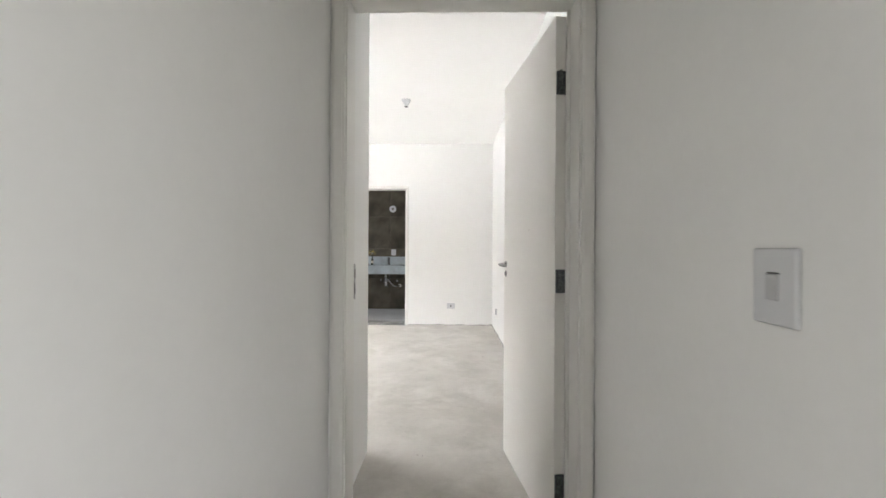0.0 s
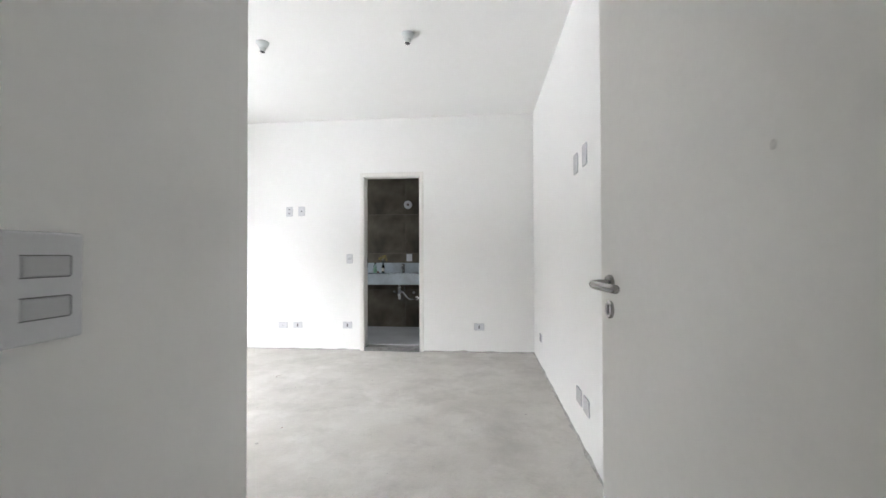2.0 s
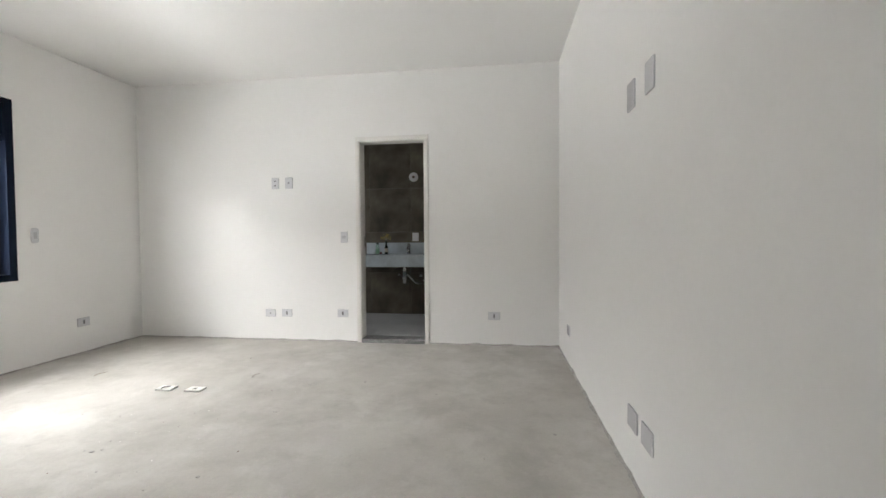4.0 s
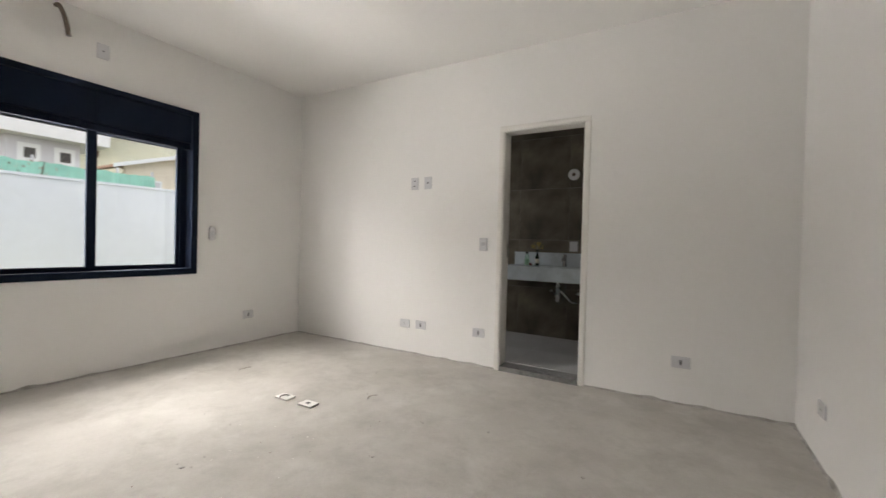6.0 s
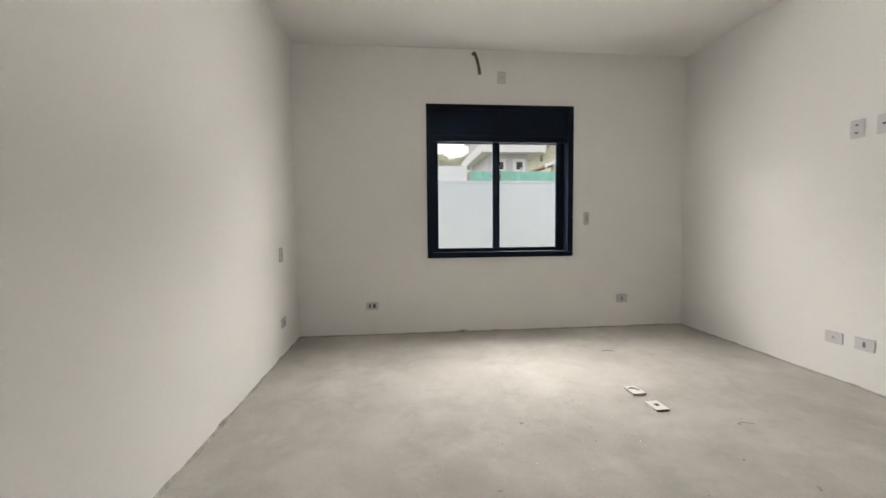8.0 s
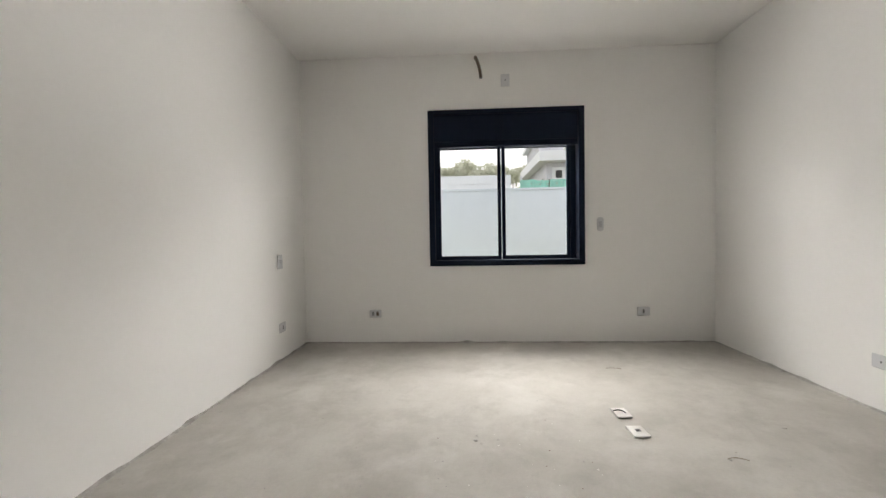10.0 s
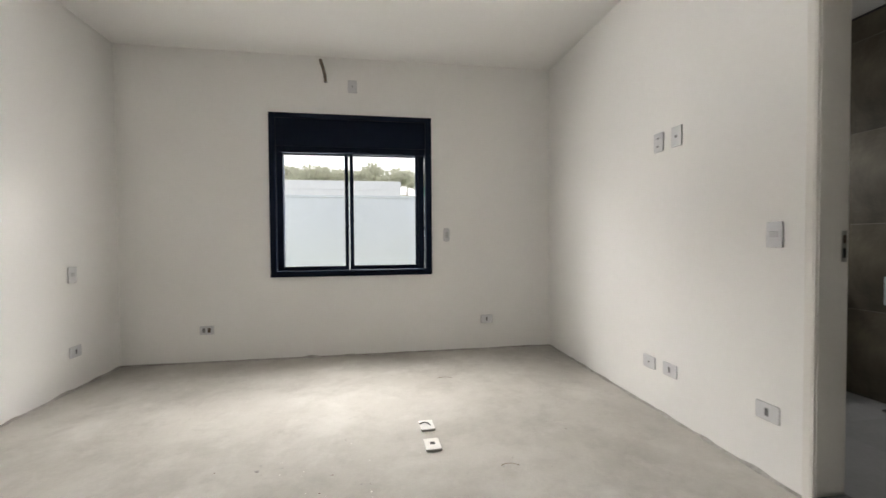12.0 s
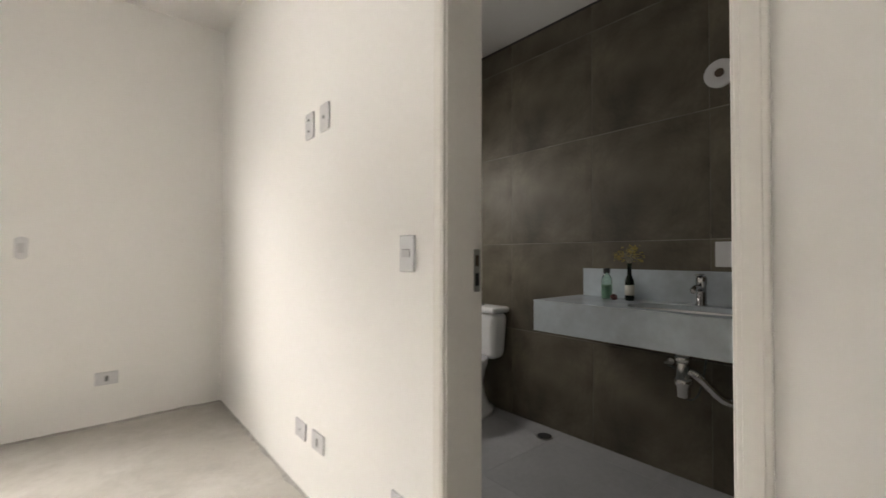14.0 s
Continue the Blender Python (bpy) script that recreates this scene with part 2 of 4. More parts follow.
def tube(points, r, seg=10, bm=None, taper=1.0):
    """A bent pipe through points."""
    bm = bm or bmesh.new()
    pts = [Vector(p) for p in points]
    rings, side = [], None
    for i, p in enumerate(pts):
        d = (pts[min(i + 1, len(pts) - 1)] - pts[max(i - 1, 0)]).normalized()
        if side is None:
            side = d.orthogonal().normalized()
        side = (side - d * side.dot(d)).normalized()
        up = d.cross(side)
        rr = r * (1 + (taper - 1) * i / max(1, len(pts) - 1))
        rings.append([bm.verts.new(p + rr * (math.cos(2 * math.pi * k / seg) * side + math.sin(2 * math.pi * k / seg) * up)) for k in range(seg)])
    for a, b in zip(rings, rings[1:]):
        for k in range(seg):
            bm.faces.new((a[k], a[(k + 1) % seg], b[(k + 1) % seg], b[k]))
    bm.faces.new(rings[0][::-1])
    bm.faces.new(rings[-1])
    return bm


def curve_points(ctrl, n=16):
    """A smooth line through control points (Catmull-Rom)."""
    p = [Vector(c) for c in ctrl]
    p = [2 * p[0] - p[1]] + p + [2 * p[-1] - p[-2]]
    out = []
    for i in range(1, len(p) - 2):
        for k in range(n):
            t = k / n
            out.append(0.5 * ((2 * p[i]) + (p[i + 1] - p[i - 1]) * t + (2 * p[i - 1] - 5 * p[i] + 4 * p[i + 1] - p[i + 2]) * t * t + (3 * p[i] - p[i - 1] - 3 * p[i + 1] + p[i + 2]) * t ** 3))
    return out + [p[-2]]


def part(name, bm, material, parent=None, label="", smooth=False):
    """Links a bmesh as one mesh object under a thing or a part."""
    me = bpy.data.meshes.new(name)
    bmesh.ops.recalc_face_normals(bm, faces=bm.faces)
    bm.to_mesh(me)
    bm.free()
    me.materials.append(material)
    if smooth:
        for poly in me.polygons:
            poly.use_smooth = True
    ob = new(name, me)
    if parent:
        ob.parent = parent
    if label:
        tagged(ob, label)
    return ob


def thing(name, at, label, category, group="", turn=0.0):
    ob = new(name)
    ob.empty_display_size = 0.05
    ob.matrix_world = pose(*at, 0, 0, turn)
    return tagged(ob, label, category, group)


def structure(name, bm, material, label, category="", parent=None):
    ob = part(name, bm, material, parent, smooth=False)
    return tagged(ob, label, category or name.split("_")[0], kind="structure")


# ---- bedroom shell ----
T = 0.15


def uneven_slab(x0, x1, y0, y1, z, thick, step=0.12, rough=0.0025):
    """A slab with a slightly wavy top."""
    bm = bmesh.new()
    nx, ny = max(1, round((x1 - x0) / step)), max(1, round((y1 - y0) / step))
    rows = []
    for j in range(ny + 1):
        line = []
        for i in range(nx + 1):
            x, y = x0 + (x1 - x0) * i / nx, y0 + (y1 - y0) * j / ny
            line.append(bm.verts.new((x, y, z + rough * noise.noise(Vector((x * 1.7, y * 1.7, 3.1))))))
        rows.append(line)
    for j in range(ny):
        for i in range(nx):
            f = bm.faces.new((rows[j][i], rows[j][i + 1], rows[j + 1][i + 1], rows[j + 1][i]))
            f.smooth = True
    box(bm, x0, x1, y0, y1, z - thick, z - 0.02)
    return bm


structure("floor", uneven_slab(WEST - 0.02, EAST + 0.02, HALL_N, NORTH + 0.002, 0.0, 0.15), SCREED, "bare grey cement screed floor with stains and dust", "floor")
structure("floor_hall", uneven_slab(HALL_W - 0.3, HALL_E + 0.3, HALL_S - 0.3, HALL_N - 0.001, 0.0, 0.15), SCREED, "bare grey cement screed in the hall", "floor")
structure("ceiling", boxes((WEST - T, EAST + T, HALL_N, NORTH + 0.06, CEIL, CEIL + 0.15)), CEILING, "plain white painted bedroom ceiling", "ceiling")
structure("ceiling_hall", boxes((HALL_W - T, HALL_E + T, HALL_S - T, HALL_N - 0.002, 2.6, 2.75)), CEILING, "plain white hall ceiling", "ceiling")

structure("wall_west", boxes((WEST - T, WEST, SOUTH - T, WIN_A + 0.03, -0.1, CEIL), (WEST - T, WEST, WIN_B - 0.03, NORTH, -0.1, CEIL),
                             (WEST - T, WEST, WIN_A + 0.03, WIN_B - 0.03, -0.1, WIN_Z + 0.03), (WEST - T, WEST, WIN_A + 0.03, WIN_B - 0.03, WIN_T - 0.03, CEIL)),
          WALL, "matt white painted wall around the black window", "wall")
# dark outer skin, out of view, added to keep lamp bounce off the boundary wall
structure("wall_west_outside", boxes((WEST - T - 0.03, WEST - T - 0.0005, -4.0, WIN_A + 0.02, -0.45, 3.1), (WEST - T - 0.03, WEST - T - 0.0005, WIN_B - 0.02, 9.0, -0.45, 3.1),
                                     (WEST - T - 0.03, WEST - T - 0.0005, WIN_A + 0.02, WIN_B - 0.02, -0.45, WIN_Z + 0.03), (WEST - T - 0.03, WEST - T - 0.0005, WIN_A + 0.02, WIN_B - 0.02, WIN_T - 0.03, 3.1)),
          BOUNCE_DARK, "unseen dark skin on the house, added to cut bounced light", "wall")
structure("wall_north", boxes((WEST - T, BATH_L - 0.02, NORTH, BATH_S, -0.1, CEIL), (BATH_R + 0.02, EAST + T, NORTH, BATH_S, -0.1, CEIL),
                              (BATH_L - 0.02, BATH_R + 0.02, NORTH, BATH_S, BATH_H + 0.02, CEIL)),
          WALL, "matt white painted wall with the bathroom doorway", "wall")
structure("wall_east", boxes((EAST, EAST + T, HALL_N + 0.13, NORTH, -0.1, CEIL)), WALL, "matt white painted long wall", "wall")
structure("wall_south", boxes((WEST - T, NICHE_W, SOUTH - T, SOUTH, -0.1, CEIL), (NICHE_W - T, NICHE_W, HALL_N + 0.13, SOUTH - T, -0.1, CEIL)), WALL, "matt white painted wall with the corner of the entry niche", "wall")
structure("wall_entrance", boxes((NICHE_W - T, DOOR_W - 0.02, HALL_N, HALL_N + 0.13, -0.1, CEIL), (DOOR_E + 0.02, EAST + T, HALL_N, HALL_N + 0.13, -0.1, CEIL),
                                 (DOOR_W - 0.02, DOOR_E + 0.02, HALL_N, HALL_N + 0.13, HEAD + 0.10, CEIL)), WALL, "matt white wall that holds the bedroom door", "wall")
structure("wall_hall_west", boxes((HALL_W - T, HALL_W, HALL_S, HALL_N - 0.001, -0.1, 2.6)), WALL, "plain grey-white hall wall", "wall")
# the unseen gap from y -1.87 to -0.83 is added for the hall lamp
structure("wall_hall_east", boxes((HALL_E, HALL_E + T, -0.83, HALL_N - 0.001, -0.1, 2.6), (HALL_E, HALL_E + T, HALL_S, -1.87, -0.1, 2.6), (HALL_E, HALL_E + T, -1.87, -0.83, 2.12, 2.6)), WALL, "plain grey-white hall wall with a switch", "wall")
structure("wall_hall_south", boxes((HALL_W - T, HALL_E + T, HALL_S - T, HALL_S, -0.1, 2.6)), WALL, "plain wall closing the hall", "wall")

# bathroom shell
structure("wall_bath_north", boxes((BATH_W - T, BATH_E + T, BATH_N + 0.0012, BATH_N + T, -0.1, BATH_C)), GROUT, "brown tiled bathroom wall", "wall")
structure("wall_bath_west", boxes((BATH_W - T, BATH_W, BATH_S, BATH_N + 0.012, -0.1, BATH_C)), TILE, "brown tiled bathroom end wall", "wall")
structure("wall_bath_east", boxes((BATH_E, BATH_E + T, BATH_S, BATH_N + 0.012, -0.1, BATH_C)), TILE, "brown tiled bathroom end wall", "wall")
structure("ceiling_bath", boxes((BATH_W - T, BATH_E + T, BATH_S, BATH_N + T, BATH_C + 0.001, BATH_C + 0.12)), CEILING, "plain white bathroom ceiling", "ceiling")
structure("floor_bath", boxes((BATH_W - T, BATH_E + T, BATH_S, BATH_N + 0.012, -0.1, BATH_F - 0.001)), BATHFLOOR, "pale grey tiled bathroom floor", "floor")
# no recess here: a flat black strip paints the shade of the ceiling gap
structure("trim_bath_shadow_gap", boxes((BATH_W, BATH_E, BATH_N - 0.0012, BATH_N - 0.0002, BATH_C - 0.014, BATH_C)), DARK, "flat dark strip drawn for the shadow gap between tiles and ceiling", "trim")
structure("trim_bath_threshold", boxes((BATH_L, BATH_R, 5.985, BATH_S + 0.012, -0.02, 0.042), bevel=0.003), SILL, "grey speckled granite door threshold", "threshold")


# ---- doors ----
def casing(x0, x1, y0, y1, z0, z1):
    """A moulding of two steps: a flat board and a raised rounded band along its middle."""
    bm = boxes((x0, x1, y0 + 0.0016, y1, z0, z1), bevel=0.005, seg=4)
    if x1 - x0 < z1 - z0:
        w = x1 - x0
        return box(bm, x0 + 0.18 * w, x1 - 0.18 * w, y0, y0 + 0.006, z0, z1, bevel=0.0029, seg=5)
    h = z1 - z0
    return box(bm, x0 + 0.18 * h, x1 - 0.18 * h, y0, y0 + 0.006, z0 + 0.18 * h, z1 - 0.18 * h, bevel=0.0029, seg=5)


def door_frame(name, x0, x1, head, wall0, wall1, front, wide, label):
    """Jambs and casings round an opening in a wall that runs along x. front: how far the casings stand proud, on each side that has one."""
    at = thing(name, ((x0 + x1) / 2, wall0, 0), label, "door frame")
    inv = at.matrix_world.inverted()
    made = []
    d = 0.022
    for n, b in (("jamb", (x0 - d, x0, wall0 - 0.002, wall1 + 0.002, 0, head)), ("jamb", (x1, x1 + d, wall0 - 0.002, wall1 + 0.002, 0, head)),
                 ("head_jamb", (x0 - d, x1 + d, wall0 - 0.002, wall1 + 0.002, head + 0.0005, head + d))):
        made.append(part(n, boxes(b, bevel=0.002), TRIM, at))
    for y0, y1 in front:
        for n, b in (("casing", (x0 - wide, x0 - 0.006, y0, y1, 0, head + 0.006)), ("casing", (x1 + 0.006, x1 + wide, y0, y1, 0, head + 0.006)),
                     ("head_casing", (x0 - wide, x1 + wide, y0, y1, head + 0.0065, head + wide))):
            made.append(part(n, casing(*b), TRIM, at))
    for ob in made:
        ob.matrix_parent_inverse = inv
    return at


def strike_plate(at, turn, tall, parent_label, half=0.012):
    """A steel lock plate with two holes, flat on a jamb."""
    s = thing("strike_plate", at, parent_label, "strike plate", turn=turn)
    part("plate", boxes((-half, half, -0.0025, 0.0, -tall / 2, tall / 2), bevel=0.001), STEEL, s)
    part("latch_hole", boxes((-half * 0.58, half * 0.58, -0.0035, -0.0024, tall * 0.10, tall * 0.36)), BROWN, s, "dark latch hole")
    part("bolt_hole", boxes((-half * 0.58, half * 0.58, -0.0035, -0.0024, -tall * 0.36, -tall * 0.06)), DARK, s, "dark bolt hole")
    return s


bath_frame = door_frame("bathroom_door_frame", BATH_L, BATH_R, BATH_H, NORTH, BATH_S, ((5.996, NORTH + 0.012),), 0.052, "white lacquered door frame of the bathroom doorway")
entry_frame = door_frame("bedroom_door_frame", DOOR_W, DOOR_E, HEAD, HALL_N, HALL_N + 0.13, ((HALL_N - 0.016, HALL_N + 0.012),), 0.056, "white lacquered frame of the bedroom door")
stop = part("door_stop", boxes((0.393, DOOR_E + 0.0005, HALL_N + 0.110, HALL_N + 0.128, 0.001, HEAD - 0.001), bevel=0.002), TRIM, entry_frame)
stop.matrix_parent_inverse = entry_frame.matrix_world.inverted()
strike_plate((BATH_L + 0.0005, 6.128, 1.088), 90, 0.13, "steel strike plate in the bathroom door jamb")
strike_plate((DOOR_W + 0.0005, HALL_N + 0.136 - 0.006, 1.072), 90, 0.145, "steel strike plate in the bedroom door jamb", 0.0105)


def door_leaf():
    hinge, free = Vector((0.355, 1.160, 0)), Vector((0.247, 1.935, 0))
    along = free - hinge
    w = along.length
    d = thing("bedroom_door", hinge, "white lacquered flush door standing open", "door", turn=math.degrees(math.atan2(along.y, along.x)))
    th = 0.044
    part("leaf", boxes((0.012, w, -th, 0.0, 0.012, 2.165), bevel=0.002), LEAF, d)
    # the face seen from the bed side is local +y
    part("scuff", turned((0.335, -0.0002, 1.302), [(0.0050, 0), (0.0042, 0.0005)], (0, 1, 0), 14, (1.0, 1.3)), SCUFF, d, "small grey scuff on the lacquer")
    h = part("door_handle", tube(curve_points([(w - 0.045, 0.0, 1.121), (w - 0.045, 0.026, 1.121), (w - 0.050, 0.039, 1.120), (w - 0.085, 0.041, 1.1185), (w - 0.140, 0.034, 1.1165)], 6), 0.0086, 14), CHROME, d, "polished chrome lever handle", smooth=True)
    part("rose", turned((w - 0.045, 0.0, 1.121), [(0.0185, 0), (0.0185, 0.004), (0.016, 0.007), (0.008, 0.008)], (0, 1, 0), 24), CHROME, h, smooth=False)
    k = part("key_rose", turned((w - 0.045, 0.0, 1.067), [(0.0165, 0), (0.0165, 0.004), (0.0135, 0.006)], (0, 1, 0), 24, (1.0, 1.12)), CHROME, d, "oval chrome keyhole rose")
    part("keyhole", boxes((w - 0.0472, w - 0.0428, 0.0055, 0.0074, 1.057, 1.077)), DARK, k)
    for z in (0.24, 1.078, 1.89):
        g = part("hinge", boxes((0.006, 0.0115, -th + 0.001, -0.002, z - 0.048, z + 0.048), bevel=0.001), HINGESTEEL, d, "dark steel butt hinge")
        for i in range(5):
            part("knuckle", turned((0.002, -0.018, z - 0.048 + i * 0.0196), [(0.0065, 0), (0.0065, 0.0180)], (0, 0, 1), 10), HINGESTEEL, g)
    return d


door_leaf()


# ---- window ----
def window():
    w = thing("window_1", (WEST, (WIN_A + WIN_B) / 2, WIN_Z), "black aluminium sliding window with a roller shutter box", "window")
    tagged(w, kind="structure")
    inv = w.matrix_world.inverted()
    made = []

    def add(name, dims, m=ALU, label="", parent=None, bevel=0.003):
        ob = part(name, boxes(*dims, bevel=bevel), m, parent or w, label)
        if not parent:
            made.append(ob)
        return ob

    f, x0, x1 = 0.058, WEST - 0.11, WEST + 0.022
    za, zb = WIN_Z + 0.0585, 2.005
    add("frame_jamb", [(x0, x1, WIN_A, WIN_A + f, WIN_Z, WIN_T)])
    add("frame_jamb", [(x0, x1, WIN_B - f, WIN_B, WIN_Z, WIN_T)])
    add("frame_sill", [(x0, x1 + 0.004, WIN_A + f, WIN_B - f, WIN_Z, WIN_Z + 0.058)])
    add("frame_head", [(x0, x1, WIN_A + f, WIN_B - f, WIN_T - 0.045, WIN_T)])
    mid = 3.957
    add("shutter_box", [(x0, WEST - 0.006, WIN_A + f, mid - 0.012, 2.03, WIN_T - 0.046), (x0, WEST - 0.006, mid + 0.012, WIN_B - f, 2.03, WIN_T - 0.046),
                        (x0, WEST - 0.012, mid - 0.012, mid + 0.012, 2.03, WIN_T - 0.046)], label="black two-panel roller shutter box")
    add("shutter_rail", [(x0 + 0.009, WEST - 0.022, WIN_A + f, WIN_B - f, 1.985, 2.029)])
    add("shutter_visor", [(WEST - 0.021, WEST - 0.013, WIN_A + f, WIN_B - f, 1.969, 1.9845)], bevel=0.0015, label="black lip below the shutter box")
    add("shutter_guide", [(x0 - 0.03, WEST - 0.063, WIN_B - f - 0.062, WIN_B - f - 0.008, za, 1.9610)], bevel=0.002, label="black vertical shutter guide")
    add("shutter_guide", [(x0 - 0.03, WEST - 0.063, WIN_A + f + 0.0005, WIN_A + f + 0.05, za, 1.9610)], bevel=0.002, label="black vertical shutter guide")
    for i in range(3):
        add("shutter_slat", [(x0 - 0.004, x0 + 0.008, WIN_A + f, WIN_B - f, 1.962 + i * 0.0135, 1.974 + i * 0.0135)], bevel=0.002, label="dark slat of the raised roller shutter")

    def sash(y0, y1, xs, left, right):
        xa, xb = xs
        s = add("sash", [(xa, xb, y0, y0 + left, za, zb - 0.02), (xa, xb, y1 - right, y1, za, zb - 0.02),
                         (xa, xb, y0 + left, y1 - right, za, za + 0.038), (xa, xb, y0 + left, y1 - right, zb - 0.034, zb - 0.02)])
        p = part("pane", boxes((xa + 0.012, xa + 0.017, y0 + left - 0.004, y1 - right + 0.004, za + 0.034, zb - 0.030)), GLASS, s, "clear glass pane")
        p.visible_shadow = False
        return s

    sash(WIN_A + f + 0.002, 3.945, (WEST - 0.052, WEST - 0.022), 0.058, 0.035)
    s = sash(3.955, 4.636, (WEST - 0.092, WEST - 0.064), 0.037, 0.034)
    lock = part("latch", boxes((WEST - 0.078, WEST - 0.066, 4.637, 4.660, 1.325, 1.337), bevel=0.002), ALU, s, "small black sash latch")
    for ob in made:
        ob.matrix_parent_inverse = inv
    return w


window()


# ---- wall plates ----
def stadium(w, h, deep):
    """A plate with rounded ends, upright, that faces -y."""
    bm = bmesh.new()
    rings = []
    for y, k in ((0.0, 1.0), (-deep * 0.7, 1.0), (-deep, 0.90)):
        ring = []
        for i in range(28):
            a = 2 * math.pi * (i + 0.5) / 28
            ring.append(bm.verts.new((math.cos(a) * w / 2 * k, y, math.copysign(h / 2 - w / 2 * 0.8, math.sin(a)) + math.sin(a) * w / 2 * 0.8 * k)))
        rings.append(ring)
    for p, q in zip(rings, rings[1:]):
        for i in range(28):
            bm.faces.new((p[i], p[(i + 1) % 28], q[(i + 1) % 28], q[i]))
    bm.faces.new(rings[0][::-1])
    bm.faces.new(rings[-1])
    return bm


def wall_plate(at, turn, kind, label, w=0.085, h=0.122, group=""):
    """An electric cover plate that faces local -y. kind: switch1, switch2, socket, jack, hole, blank."""
    names = {"switch1": "light_switch", "upright": "light_switch", "switch2": "light_switch", "socket": "power_socket", "jack": "data_outlet", "double": "power_socket", "split": "power_socket", "hole": "cable_outlet", "blank": "blank_plate", "pill": "shutter_switch"}
    o = thing(names[kind], at, label, names[kind].replace("_", " "), group, turn)
    bm = stadium(w, h, 0.010) if kind == "pill" else boxes((-w / 2, w / 2, -0.010, 0.0, -h / 2, h / 2), bevel=0.004, seg=3)
    part("plate", bm, PLASTIC, o)
    wide = w > h
    if kind == "switch1":
        part("rocker", boxes((-0.021, 0.021, -0.0135, -0.0095, -0.012, 0.012), bevel=0.0015), MIDPLASTIC, o)
        part("seam", boxes((-0.022, 0.022, -0.0104, -0.0099, 0.0124, 0.0145)), GREYPLASTIC, o)
    elif kind == "upright":
        part("rocker", boxes((-0.0125, 0.0125, -0.0135, -0.0095, -0.022, 0.021), bevel=0.0015), MIDPLASTIC, o)
        part("seam", boxes((-0.0132, 0.0132, -0.0104, -0.0099, 0.0212, 0.0240)), DARK, o)
    elif kind == "switch2":
        for z in (0.0258, -0.0258):
            r = part("rocker", boxes((-0.029, 0.029, -0.0122, -0.0095, z - 0.0125, z + 0.0125), bevel=0.0012), MIDPLASTIC, o)
            for e in (-1, 1):
                part("seam", boxes((-0.030, 0.030, -0.0106, -0.0099, z + e * 0.0136 - 0.0009, z + e * 0.0136 + 0.0009)), GREYPLASTIC, r)
            part("side_seam", boxes((0.0292, 0.0322, -0.0106, -0.0099, z - 0.0127, z + 0.0127)), GREYPLASTIC, r)
    elif kind == "socket":
        a, b = (0.009, 0.019) if wide else (0.019, 0.009)
        part("insert", boxes((-a, a, -0.0115, -0.0095, -b, b), bevel=0.001), GREYPLASTIC, o)
        for k in (-1, 0, 1):
            dx, dz = (0, 0.010 * k) if wide else (0.010 * k, 0)
            part("pin_hole", turned((dx, -0.0116, dz), [(0.0035, 0), (0.0035, 0.001)], (0, -1, 0), 10), DARK, o)
    elif kind == "split":
        part("insert", boxes((-0.036, -0.012, -0.0115, -0.0095, -0.020, 0.020), bevel=0.001), GREYPLASTIC, o)
        part("open_module", boxes((0.008, 0.034, -0.0112, -0.0095, -0.021, 0.021), bevel=0.001), BROWN, o, "dark empty module opening")
    elif kind == "double":
        for z in (0.026, -0.026):
            i = part("insert", boxes((-0.02, 0.02, -0.0115, -0.0095, z - 0.012, z + 0.012), bevel=0.001), PLASTIC, o)
            part("pin_hole", boxes((-0.010, 0.010, -0.0121, -0.0114, z - 0.005, z + 0.005), bevel=0), DARK, i)
    elif kind == "jack":
        part("jack", boxes((-0.010, 0.010, -0.0115, -0.0095, -0.008, 0.008), bevel=0.001), GREYPLASTIC, o)
        part("opening", boxes((-0.006, 0.006, -0.0120, -0.0114, -0.004, 0.004)), DARK, o)
    elif kind == "hole":
        part("cable_hole", turned((0, -0.0098, 0), [(0.006, 0), (0.006, 0.0012), (0.005, 0.0014)], (0, -1, 0), 14), DARK, o)
    elif kind == "pill":
        part("rocker", boxes((-0.014, 0.014, -0.0135, -0.0095, -0.030, 0.030), bevel=0.003), MIDPLASTIC, o)
    return o


LOW = "low outlets along the bedroom walls"
wall_plate((-2.452, NORTH, 1.740), 0, "double", "white double socket plate high on the wall")
wall_plate((-2.293, NORTH, 1.742), 0, "jack", "white television jack plate beside a socket plate")
wall_plate((-1.668, NORTH, 1.140), 0, "switch1", "white light switch beside the bathroom door frame", 0.078, 0.118)
wall_plate((-2.535, NORTH, 0.302), 0, "hole", "white cable outlet plate with a small hole", 0.118, 0.082, LOW)
wall_plate((-2.340, NORTH, 0.306), 0, "socket", "white power socket near the floor", 0.118, 0.082, LOW)
wall_plate((-1.694, NORTH, 0.312), 0, "socket", "white power socket beside the bathroom door frame", 0.118, 0.082, LOW)
wall_plate((-0.057, NORTH, 0.310), 0, "socket", "white power socket near the floor", 0.124, 0.084, LOW)
wall_plate((WEST, 2.652, 0.304), 90, "split", "white power socket with a dark insert near the floor", 0.122, 0.080, LOW)
wall_plate((WEST, 5.322, 0.311), 90, "socket", "white power socket near the floor below the window", 0.122, 0.086, LOW)
wall_plate((WEST, 4.910, 1.176), 90, "pill", "narrow grey shutter switch beside the window", 0.062, 0.138)
wall_plate((WEST, 3.996, 2.611), 90, "hole", "white plate with a cable hole above the window", 0.084, 0.120)
wall_plate((-3.575, SOUTH, 0.880), 180, "switch1", "white light switch on the side wall", 0.086, 0.124)
wall_plate((-3.590, SOUTH, 0.292), 180, "socket", "white power socket near the floor", 0.118, 0.084, LOW)
